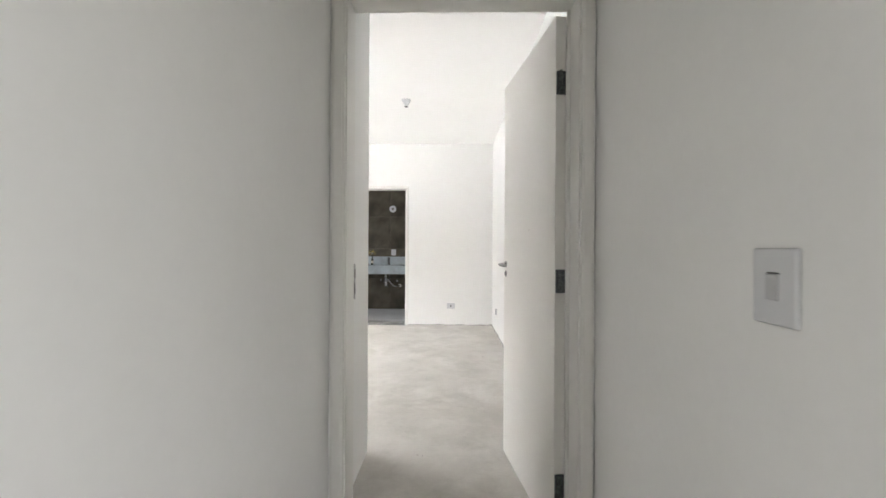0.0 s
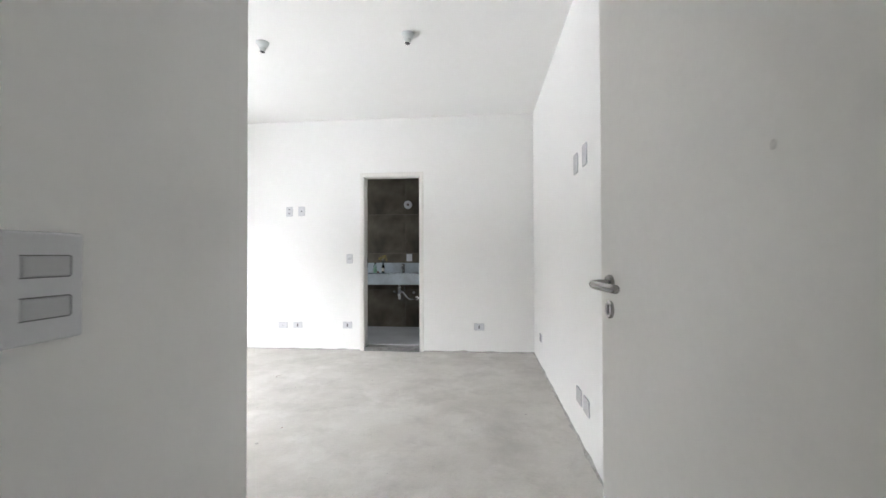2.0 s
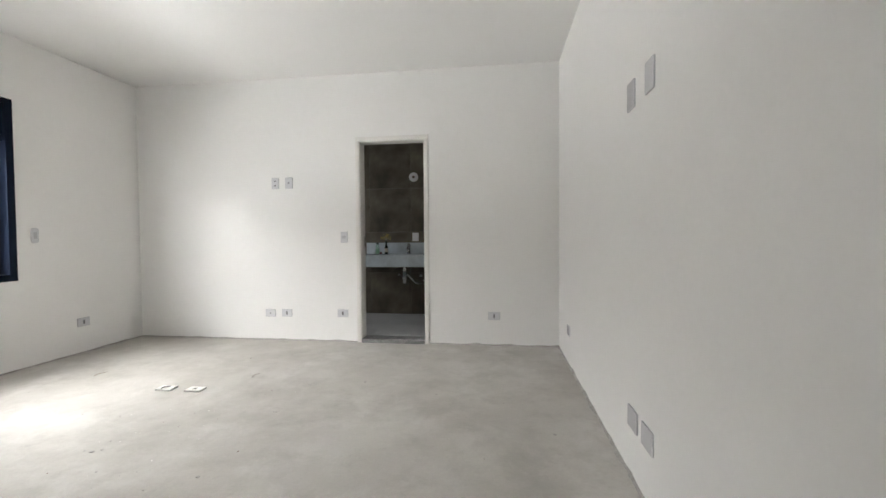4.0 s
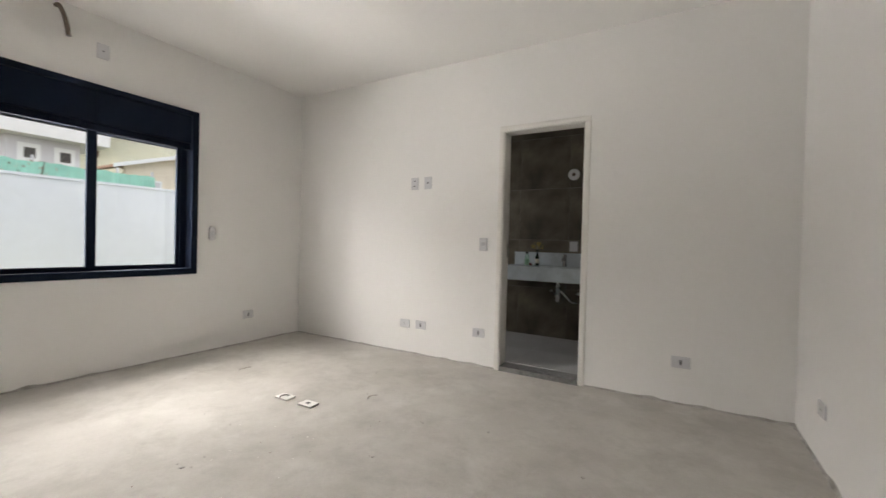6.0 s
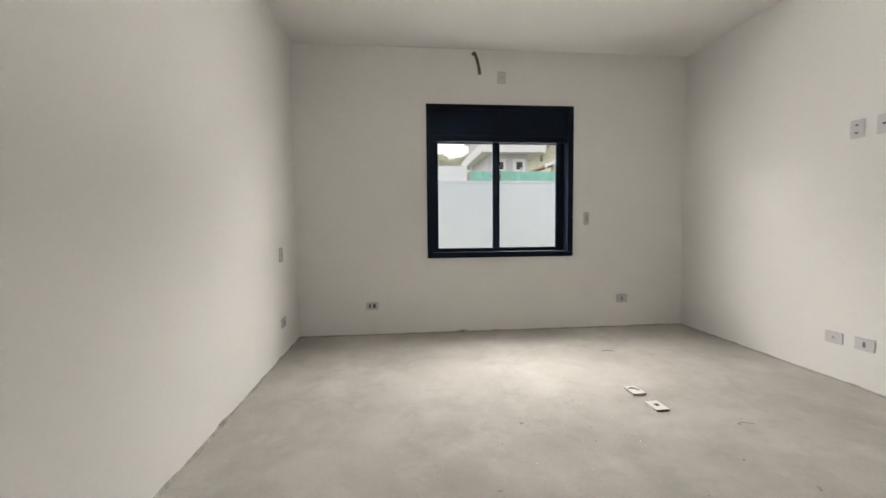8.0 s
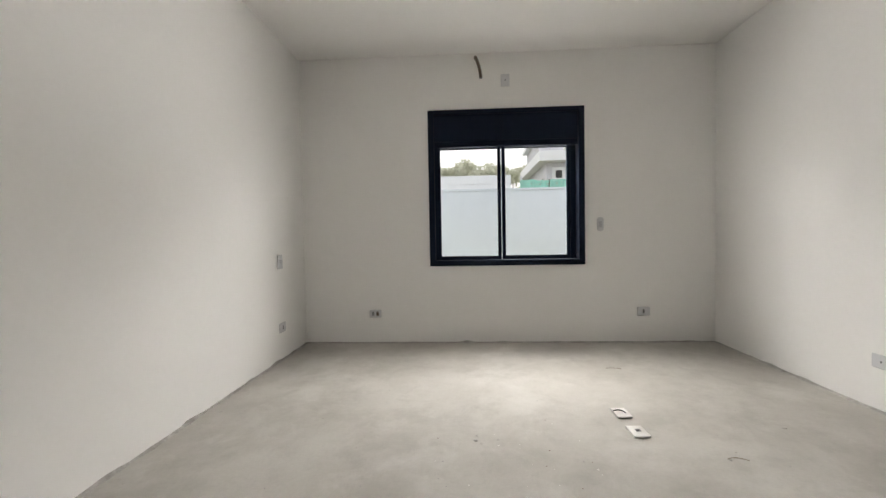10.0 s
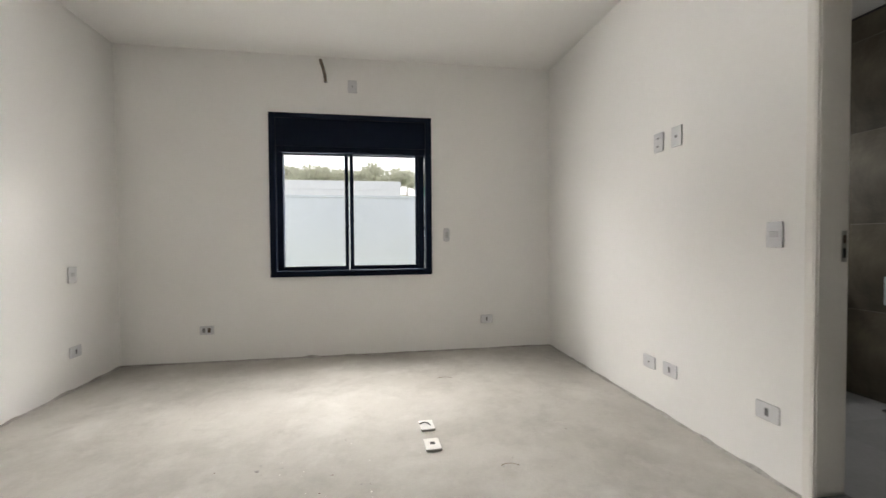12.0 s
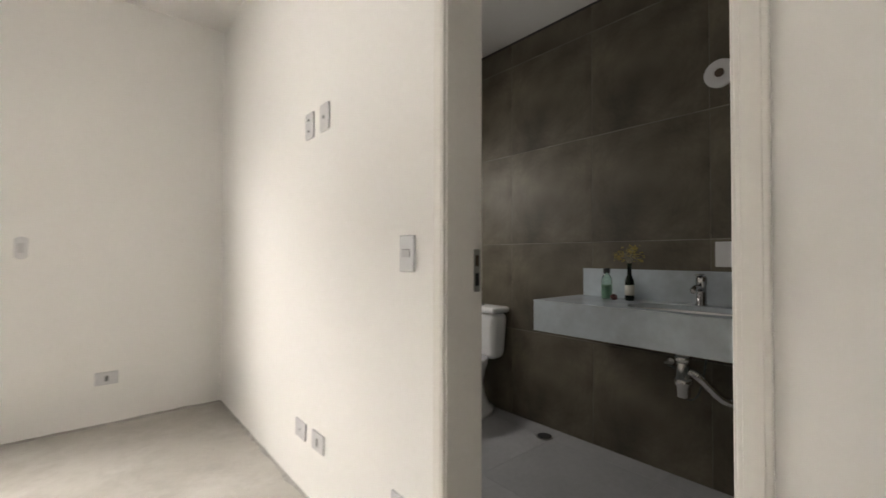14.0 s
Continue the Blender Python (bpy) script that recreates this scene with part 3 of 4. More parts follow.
wall_plate((EAST, 3.742, 1.772), -90, "blank", "blank white cover plate high on the wall", 0.096, 0.130, "pair of blank plates")
wall_plate((EAST, 3.508, 1.776), -90, "blank", "blank white cover plate high on the wall", 0.096, 0.130, "pair of blank plates")
wall_plate((EAST, 3.700, 0.285), -90, "blank", "white cover plate low on the wall", 0.125, 0.098, LOW)
wall_plate((EAST, 3.515, 0.285), -90, "blank", "white cover plate low on the wall", 0.125, 0.098, LOW)
wall_plate((EAST, 5.425, 0.306), -90, "hole", "white cable outlet plate near the room corner", 0.118, 0.082, LOW)
wall_plate((NICHE_W, 1.470, 1.143), 90, "switch2", "white double light switch in the entry niche", 0.098, 0.138)
wall_plate((HALL_E, 0.176, 1.147), -90, "upright", "white light switch on the hall wall", 0.092, 0.128)


# ---- ceiling lamp holders ----
def lamp_holder(x, y, lean):
    o = thing("lamp_holder", (x, y, CEIL), "white plastic lamp holder without a bulb on the ceiling", "lamp holder", "row of ceiling lamp holders")
    part("canopy", turned((0, 0, 0), [(0.050, 0), (0.048, -0.010), (0.036, -0.030), (0.028, -0.045)], (0, 0, 1), 24), BULBHOLDER, o, smooth=True)
    s = part("socket", turned((0, 0, -0.042), [(0.026, 0), (0.024, 0.010), (0.020, 0.024), (0.020, 0.032)], (lean[0], lean[1], -1), 20), BULBHOLDER, o, smooth=True)
    part("socket_mouth", turned(Vector((0, 0, -0.042)) + Vector((lean[0], lean[1], -1)).normalized() * 0.0315, [(0.0195, 0), (0.0195, 0.003)], (lean[0], lean[1], -1), 18), DARK, s, "dark open socket mouth")
    return o


lamp_holder(-0.575, 4.10, (-0.10, -0.06))
lamp_holder(-1.752, 4.11, (-0.10, -0.04))
lamp_holder(-2.955, 4.11, (0.06, -0.05))

# air conditioning conduit that sticks out of the wall
pipe = thing("conduit_stub", (WEST, 3.735, 2.84), "brown bent plastic conduit sticking out of the wall", "conduit")
part("hose", tube(curve_points([(-0.03, -0.030, -0.005), (0.03, -0.030, -0.005), (0.066, -0.024, -0.030), (0.078, -0.004, -0.09), (0.080, 0.012, -0.16), (0.084, 0.020, -0.225)], 8), 0.0150, 14), CONDUIT, pipe, smooth=True)
part("hose_end", tube([(0.084, 0.020, -0.2255), (0.084, 0.0203, -0.230)], 0.0153, 14), GREYPLASTIC, pipe, "cut pale end of the hose")


# ---- things on the floor ----
def loose_plate(x, y, turn, wire):
    o = thing("loose_cover_plate", (x, y, 0.0035), "loose white cover plate lying on the floor", "cover plate", "loose plates on the floor", turn)
    part("plate", boxes((-0.061, 0.061, -0.043, 0.043, 0.0, 0.011), bevel=0.003, seg=2), TRIM, o)
    if wire:
        part("wire", tube(curve_points([(-0.010, -0.040, 0.0142), (-0.020, -0.014, 0.0155), (-0.008, 0.008, 0.0155), (0.018, 0.020, 0.0142)], 8), 0.0033, 8), DARK, o, "bent black wire")
    else:
        part("hole", boxes((-0.017, 0.011, -0.012, 0.014, 0.0106, 0.0119), bevel=0.0005), DARK, o, "dark module opening")
    return o


loose_plate(-2.497, 4.496, 3, True)
loose_plate(-2.262, 4.499, 2, False)


def scrap(x, y, length, turn, m, label):
    o = part("wire_scrap", tube(curve_points([(-length / 2, 0, 0.004), (-length / 6, 0.012, 0.005), (length / 5, 0.010, 0.004), (length / 2, -0.012, 0.005)], 6), 0.0018, 6), m, None, label)
    o.matrix_world = pose(x, y, 0, 0, 0, turn)
    return tagged(o, label, "wire")


def chip(rng, x, y, size, m, label):
    bm = bmesh.new()
    pts = [bm.verts.new((size * (0.6 + 0.5 * rng.random()) * math.cos(a), size * (0.6 + 0.5 * rng.random()) * math.sin(a), 0)) for a in (0.2, 1.3, 2.4, 3.6, 5.1)]
    top = [bm.verts.new((v.co.x * 0.8, v.co.y * 0.8, size * 0.35)) for v in pts]
    for i in range(5):
        bm.faces.new((pts[i], pts[(i + 1) % 5], top[(i + 1) % 5], top[i]))
    bm.faces.new(top)
    bm.faces.new(pts[::-1])
    o = part("plaster_chip", bm, m)
    o.matrix_world = pose(x, y, 0.0005, 0, 0, rng.random() * 360)
    return tagged(o, label, "debris", "crumbs on the floor")


rng = random.Random(7)
scrap(-3.335, 4.745, 0.115, 88, TAN, "short brown wire scrap on the floor")
scrap(-2.003, 4.855, 0.09, 88, TAN, "short brown wire scrap on the floor")
CRUMBS = [(-2.13, 3.65), (-1.97, 4.13), (-2.41, 2.71), (-2.49, 2.03), (-2.00, 4.82), (-2.33, 5.31), (-1.47, 4.71), (-2.07, 4.89), (0.02, 4.52), (-0.46, 4.62), (-1.45, 4.21), (-2.41, 4.03), (0.30, 4.10), (-1.45, 4.70), (-1.05, 4.81), (-1.45, 4.21), (-2.16, 3.62), (-1.12, 5.89), (-1.43, 3.48), (-1.60, 3.36), (-1.47, 4.21), (-1.47, 4.71), (-0.26, 1.89), (-0.23, 1.88), (-0.09, 3.80), (-0.29, 3.30), (0.45, 3.35)]
for cx, cy in sorted(set(CRUMBS)):
    chip(rng, cx, cy, 0.006 + 0.008 * rng.random(), rng.choice((JOINT, SCREED, SCREED)), "small crumb of plaster on the floor")
for i in range(46):
    chip(rng, rng.uniform(WEST + 0.2, EAST - 0.1), rng.uniform(2.0, 5.9), 0.003 + 0.004 * rng.random(), rng.choice((JOINT, SCREED, SCREED)), "tiny crumb of cement on the floor")


CRUMB_TINTS = (TRIM, TRIM, JOINT, REDBROWN)
for i in range(34):                                            # swept patch of plaster and tile crumbs
    chip(rng, rng.gauss(-1.95, 0.22), rng.gauss(3.95, 0.30), 0.0025 + 0.0045 * rng.random() ** 2, rng.choice(CRUMB_TINTS), "small white and red crumb on the floor")


def rough_joint(x0, y0, x1, y1, name):
    """The ragged plaster edge where a wall meets the screed."""
    bm = bmesh.new()
    a, b = Vector((x0, y0, 0)), Vector((x1, y1, 0))
    n = max(8, int((b - a).length / 0.035))
    side = Vector((0, 0, 1)).cross(b - a).normalized()
    rows = []
    for i in range(n + 1):
        p = a.lerp(b, i / n)
        w = 0.011 + 0.022 * max(0, noise.noise(p * 5.0)) + 0.012 * noise.noise(p * 21.0)
        h = 0.013 + 0.026 * max(0, noise.noise(p * 6.0 + Vector((5, 0, 0))))
        rows.append((bm.verts.new(p + side * max(0.002, w) + Vector((0, 0, 0.001))), bm.verts.new(p + side * max(0.001, w * 0.5) + Vector((0, 0, h * 0.5))), bm.verts.new(p - side * 0.002 + Vector((0, 0, h)))))
    for r, s in zip(rows, rows[1:]):
        for k in (0, 1):
            bm.faces.new((r[k], s[k], s[k + 1], r[k + 1]))
    ob = structure(name, bm, JOINT, "ragged grey mortar line where wall meets floor", "trim")
    return ob


rough_joint(BATH_L - 0.05, NORTH, WEST, NORTH, "trim_joint_1")
rough_joint(EAST, NORTH, BATH_R + 0.05, NORTH, "trim_joint_2")
rough_joint(WEST, NORTH, WEST, SOUTH, "trim_joint_3")
rough_joint(WEST, SOUTH, NICHE_W, SOUTH, "trim_joint_4")
rough_joint(EAST, HALL_N + 0.15, EAST, NORTH, "trim_joint_5")


# ---- bathroom things ----
def vanity_top():
    """A stone counter with a deep apron, an undermounted basin and a splashback."""
    o = thing("vanity_counter", (-1.2, BATH_N, 0.745), "pale blue-white marbled stone vanity counter on the wall", "counter")
    inv = o.matrix_world.inverted()
    x0, x1, y0, y1, z0, z1 = -1.918, BATH_E, 6.998, BATH_N - 0.0005, 0.745, 0.904
    bx0, bx1, by0, by1 = -1.50, -1.00, 7.065, 7.338
    bm = bmesh.new()
    # top with a rounded opening
    seg, ring_in, ring_out = 48, [], []
    for i in range(seg):
        a = 2 * math.pi * i / seg
        c, s = math.cos(a), math.sin(a)
        k = 2.6
        r = (abs(c) ** k + abs(s) ** k) ** (-1 / k)
        ring_in.append(((bx0 + bx1) / 2 + r * c * (bx1 - bx0) / 2, (by0 + by1) / 2 + r * s * (by1 - by0) / 2))
        m = 1 / max(abs(c), abs(s))
        ring_out.append(((bx0 + bx1) / 2 + m * c * ((bx1 - bx0) / 2 + 0.02), (by0 + by1) / 2 + m * s * ((by1 - by0) / 2 + 0.02)))
    for zz in (z1,):
        vi, vo = [bm.verts.new((*p, zz)) for p in ring_in], [bm.verts.new((*p, zz)) for p in ring_out]
        vd = [bm.verts.new((*p, zz - 0.022)) for p in ring_in]
        for i in range(seg):
            j = (i + 1) % seg
            bm.faces.new((vi[i], vi[j], vo[j], vo[i]))
            bm.faces.new((vi[i], vd[i], vd[j], vi[j]))
    for b in ((x0 + 0.02, bx0 - 0.02, y0 + 0.02, y1, z1 - 0.022, z1), (bx1 + 0.02, x1, y0 + 0.02, y1, z1 - 0.022, z1), (bx0 - 0.02, bx1 + 0.02, y0 + 0.02, by0 - 0.02, z1 - 0.022, z1), (bx0 - 0.02, bx1 + 0.02, by1 + 0.02, y1, z1 - 0.022, z1)):
        box(bm, *b)
    made = [part("top", bm, STONE, o)]
    made.append(part("front_apron", boxes((x0, x1, y0, y0 + 0.02, z0, z1), bevel=0.001), STONE, o))
    made.append(part("side_apron", boxes((x0, x0 + 0.02, y0 + 0.0205, y1, z0, z1), bevel=0.001), STONE, o))
    made.append(part("splashback", boxes((-1.885, x1, y1 - 0.02, y1, z1 + 0.0005, 1.062), bevel=0.001), STONE, o))
    basin = bmesh.new()
    prev = None
    for f, z in ((1.01, z1 - 0.023), (0.99, z1 - 0.06), (0.94, z1 - 0.115), (0.80, z1 - 0.14), (0.10, z1 - 0.145)):
        ring = [basin.verts.new(((bx0 + bx1) / 2 + (x - (bx0 + bx1) / 2) * f, (by0 + by1) / 2 + (y - (by0 + by1) / 2) * f, z)) for x, y in ring_in]
        if prev:
            for i in range(seg):
                basin.faces.new((prev[i], prev[(i + 1) % seg], ring[(i + 1) % seg], ring[i]))
        prev = ring
    basin.faces.new(prev)
    b = part("basin", basin, CERAMIC, o, "white ceramic undermounted basin", smooth=True)
    solid = b.modifiers.new("thickness", "SOLIDIFY")
    solid.thickness = 0.008
    made.append(b)
    for ob in made:
        ob.matrix_parent_inverse = inv
    return o


vanity_top()


def faucet():
    o = thing("faucet", (-1.252, 7.372, 0.9045), "chrome single-lever basin tap", "faucet")
    part("body", turned((0, 0, 0), [(0.026, 0), (0.026, 0.006), (0.021, 0.010), (0.020, 0.095), (0.023, 0.100), (0.023, 0.128), (0.018, 0.136)], seg=24), CHROME, o, smooth=True)
    part("spout", tube(curve_points([(0, 0, 0.070), (0, -0.04, 0.086), (0, -0.085, 0.086), (0, -0.112, 0.070)], 6), 0.0125, 14), CHROME, o, smooth=True)
    part("lever", boxes((-0.010, 0.010, -0.060, 0.012, 0.137, 0.147), bevel=0.004, seg=3), CHROME, o)
    return o


faucet()


def bottle_with_flowers():
    o = thing("bottle_vase", (-1.568, 7.335, 0.9045), "dark green bottle with pale label and dried yellow flowers", "vase")
    b = part("bottle", turned((0, 0, 0), [(0.020, 0), (0.0225, 0.004), (0.0225, 0.090), (0.020, 0.108), (0.011, 0.130), (0.010, 0.180), (0.012, 0.182), (0.012, 0.192)], seg=24), DARKGLASS, o, smooth=True)
    part("label", turned((0, 0, 0.028), [(0.0230, 0), (0.0230, 0.052)], seg=24), PAPER, b, "cream paper label", smooth=True)
    r = random.Random(3)
    stems, heads = bmesh.new(), bmesh.new()
    for i in range(34):
        a, s = r.uniform(0, 6.28), r.uniform(0.15, 1.0)
        tip = Vector((0.066 * s * math.cos(a), 0.05 * s * math.sin(a), 0.268 - 0.045 * s * s + r.uniform(-0.025, 0.015)))
        tube(curve_points([(0, 0, 0.17), tip * 0.4 + Vector((0, 0, 0.135)), tip], 4), 0.0008, 4, stems)
        for k in range(7):
            m = Matrix.Translation(tip + Vector((r.uniform(-0.016, 0.016), r.uniform(-0.016, 0.016), r.uniform(-0.016, 0.012)))) @ Matrix.Diagonal((1, 1, 0.7, 1))
            bmesh.ops.create_icosphere(heads, subdivisions=1, radius=r.uniform(0.002, 0.005), matrix=m)
    tagged(part("stems", stems, PALEFOLIAGE, o), kind="stuff")
    tagged(part("flower_heads", heads, FLOWER, o, "dried yellow flower heads"), kind="stuff")
    return o


bottle_with_flowers()
soap = thing("soap_bottle", (-1.701, 7.355, 0.9045), "clear green liquid soap bottle with a black cap", "bottle")
part("bottle", turned((0, 0, 0), [(0.025, 0), (0.0275, 0.004), (0.0275, 0.095), (0.023, 0.115), (0.013, 0.128), (0.013, 0.138)], seg=24), GREENGLASS, soap, smooth=True)
part("cap", turned((0, 0, 0.1385), [(0.0175, 0), (0.0175, 0.020), (0.015, 0.024)], seg=20), DARK, soap, "black screw cap")
part("liquid", turned((0, 0, 0.004), [(0.0255, 0), (0.0255, 0.070)], seg=20), mat("green_soap", (0.38, 0.60, 0.46), 0.3, vary=0.05, coarse=10, fine=50, bump=0), soap, "green liquid soap")
nut = thing("trinket", (-1.648, 7.318, 0.9045), "small dark red round trinket on the counter", "ornament")
part("trinket_body", turned((0, 0, 0), [(0.010, 0), (0.019, 0.008), (0.020, 0.016), (0.012, 0.027), (0.004, 0.030)], (0.3, 0, 1), 16), REDBROWN, nut, smooth=True)


def trap():
    o = thing("sink_trap", (-1.285, 7.235, 0.70), "chrome bottle trap with a corrugated waste hose", "sink trap")
    part("tailpiece", turned((0, 0, 0.05), [(0.032, 0), (0.032, -0.006), (0.025, -0.010), (0.025, -0.052), (0.034, -0.056), (0.034, -0.082), (0.027, -0.086)], seg=24), PALECHROME, o, smooth=True)
    part("trap_body", turned((0, 0, -0.037), [(0.027, 0), (0.029, -0.004), (0.029, -0.068), (0.036, -0.072), (0.036, -0.100), (0.030, -0.105), (0.029, -0.150), (0.018, -0.160)], seg=24), PALECHROME, o, smooth=True)
    path = curve_points([(0.02, 0.0, -0.075), (0.06, 0.02, -0.10), (0.13, 0.07, -0.185), (0.19, 0.13, -0.205), (0.235, 0.213, -0.20)], 14)
    hose = bmesh.new()
    rings = []
    for i, p in enumerate(path):
        d = (path[min(i + 1, len(path) - 1)] - path[max(i - 1, 0)]).normalized()
        s = d.cross(Vector((0, 0, 1))).normalized()
        u = s.cross(d)
        r = 0.0185 + (0.0007 if i % 2 else 0)
        rings.append([hose.verts.new(p + r * (math.cos(k * math.pi / 6) * s + math.sin(k * math.pi / 6) * u)) for k in range(12)])
    for a, b in zip(rings, rings[1:]):
        for k in range(12):
            hose.faces.new((a[k], a[(k + 1) % 12], b[(k + 1) % 12], b[k]))
    part("waste_hose", hose, PALECHROME, o, "bright corrugated waste hose")
    part("wall_flange", turned((0.235, 0.2145, -0.20), [(0.034, 0), (0.030, 0.008), (0.020, 0.010)], (0, -1, 0), 20), PALECHROME, o)
    return o


trap()


def angle_valve(x, z, label, size=1.0):
    o = thing("angle_valve", (x, BATH_N, z), label, "valve")
    part("flange", turned((0, 0, 0), [(0.027, 0), (0.022, 0.007), (0.011, 0.009)], (0, -1, 0), 20), STEEL, o)
    part("body", turned((0, -0.008, 0), [(0.010, 0), (0.010, 0.045), (0.014, 0.047), (0.014, 0.060)], (0, -1, 0), 16), STEEL, o)
    part("valve_handle", boxes((-0.020, 0.020, -0.088, -0.069, -0.008, 0.008), bevel=0.004), STEEL, o)
    o.scale = (size, size, size)
    return o


angle_valve(-1.098, 0.590, "chrome angle valve under the counter", 0.75)
angle_valve(-1.415, 0.605, "small chrome angle valve beside the trap", 0.6)
supply = part("supply_hose", tube(curve_points([(-1.225, 7.375, 0.882), (-1.235, 7.37, 0.66), (-1.255, 7.34, 0.51), (-1.285, 7.31, 0.478), (-1.315, 7.33, 0.50), (-1.36, 7.38, 0.58), (-1.405, 7.385, 0.603)], 8), 0.0045, 10), HINGESTEEL, None, smooth=True)
tagged(supply, "thin braided steel supply hose under the counter", "hose")


def wall_flange():
    o = thing("lamp_outlet", (-1.19, BATH_N, 1.985), "round white wall lamp outlet with a brown centre", "lamp outlet")
    part("ring", turned((0, 0, 0), [(0.066, 0), (0.066, 0.010), (0.060, 0.014), (0.040, 0.016)], (0, -1, 0), 32), PLASTIC, o)
    part("centre", turned((0, -0.0162, 0), [(0.020, 0), (0.020, 0.002), (0.014, 0.003)], (0, -1, 0), 20), BROWN, o, "brown round opening")
    return o


wall_flange()
wall_plate((-1.170, BATH_N, 1.142), 0, "blank", "white switch plate above the splashback", 0.092, 0.118)


def toilet():
    o = thing("toilet", (-2.636, 7.2, BATH_F), "white ceramic close-coupled toilet with cistern", "toilet")
    tank = boxes((-0.184, 0.184, 0.072, 0.238, 0.375, 0.700), bevel=0.050, seg=6)
    for v in tank.verts:                                        # narrower towards its foot
        k = 1 - 0.20 * ((0.700 - v.co.z) / 0.325) ** 1.6
        v.co.x, v.co.y = v.co.x * k, 0.238 + (v.co.y - 0.238) * k
    part("cistern", tank, CERAMIC, o, smooth=True)
    part("cistern_lid", boxes((-0.189, 0.189, 0.066, 0.242, 0.694, 0.738), bevel=0.0215, seg=6), CERAMIC, o, smooth=True)
    bowl = bmesh.new()
    prof = [(0.135, 0.215, 0.0, 0.02), (0.132, 0.212, 0.03, 0.02), (0.105, 0.175, 0.055, 0.02), (0.088, 0.15, 0.13, 0.01), (0.105, 0.165, 0.22, -0.03), (0.165, 0.225, 0.32, -0.09), (0.182, 0.245, 0.350, -0.10), (0.185, 0.247, 0.375, -0.10)]
    prev = None
    for rx, ry, z, y in prof:
        ring = [bowl.verts.new((rx * math.cos(2 * math.pi * i / 28), y + ry * math.sin(2 * math.pi * i / 28), z)) for i in range(28)]
        if prev:
            for i in range(28):
                bowl.faces.new((prev[i], prev[(i + 1) % 28], ring[(i + 1) % 28], ring[i]))
        else:
            bowl.faces.new(ring[::-1])
        prev = ring
    bowl.faces.new(prev)
    part("bowl", bowl, CERAMIC, o, smooth=True)
    part("seat_lid", turned((0, -0.10, 0.376), [(0.185, 0), (0.19, 0.006), (0.188, 0.022), (0.17, 0.028)], seg=32, scale=(1, 1.3)), PLASTIC, o)
    part("flush_button", turned((0, 0.155, 0.7385), [(0.022, 0), (0.022, 0.004), (0.018, 0.006)], seg=20), CHROME, o)
    return o


toilet()
drain = thing("floor_drain", (-2.08, 7.32, BATH_F + 0.0005), "round dark floor drain in the bathroom", "drain")
part("rim", turned((0, 0, 0), [(0.050, 0), (0.050, 0.003), (0.044, 0.004)], seg=28), STEEL, drain)
part("grate", turned((0, 0, 0.0041), [(0.042, 0), (0.042, 0.001)], seg=28), DARK, drain, "dark drain grate")

# ---- outside ----
ground = bmesh.new()
box(ground, -2500, 2500, -2500, 2500, -0.6, -0.45)
structure("ground", ground, GRASS, "grass and bare soil outside the house", "ground")
garden = thing("boundary_wall", (-6.7, 4, -0.45), "off-white rendered boundary wall with a flat coping", "wall")
inv = garden.matrix_world.inverted()
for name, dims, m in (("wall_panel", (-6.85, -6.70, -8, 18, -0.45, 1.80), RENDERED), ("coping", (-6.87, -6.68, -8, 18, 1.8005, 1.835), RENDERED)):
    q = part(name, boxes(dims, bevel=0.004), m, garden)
    q.matrix_parent_inverse = inv
annex = thing("white_outbuilding", (-12.3, 0, -0.45), "long low white building behind the boundary wall", "building")
inv = annex.matrix_world.inverted()
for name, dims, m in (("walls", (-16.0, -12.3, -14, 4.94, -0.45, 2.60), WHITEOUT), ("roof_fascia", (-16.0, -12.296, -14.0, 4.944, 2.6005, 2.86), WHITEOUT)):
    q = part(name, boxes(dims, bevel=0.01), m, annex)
    q.matrix_parent_inverse = inv


def villa():
    o = thing("modern_house", (-33, 11.5, -0.45), "white and grey modern house with a flat overhanging roof", "house")
    inv = o.matrix_world.inverted()
    made = []
    for name, dims, m in (("lower_wall", (-42, -33.0, 10.0, 13.3, -0.45, 6.72), GREYOUT), ("flat_roof", (-43, -32.0, 9.3, 14.5, 6.7205, 7.50), WHITEOUT),
                          ("upper_storey", (-41, -34.5, 9.7, 11.7, 7.5005, 8.9), GREYOUT), ("upper_roof", (-41.5, -34.0, 9.3, 12.3, 8.9005, 9.3), WHITEOUT)):
        made.append(part(name, boxes(dims, bevel=0.02), m, o))
    for y in (10.45, 12.05):
        w = part("window", boxes((-33.03, -32.94, y, y + 1.0, 5.25, 6.35)), WHITEOUT, o, "small white-framed window")
        part("pane", boxes((-32.945, -32.93, y + 0.28, y + 0.78, 5.5, 6.1)), DARK, w)
        made.append(w)
    for ob in made:
        ob.matrix_parent_inverse = inv
    return o


villa()


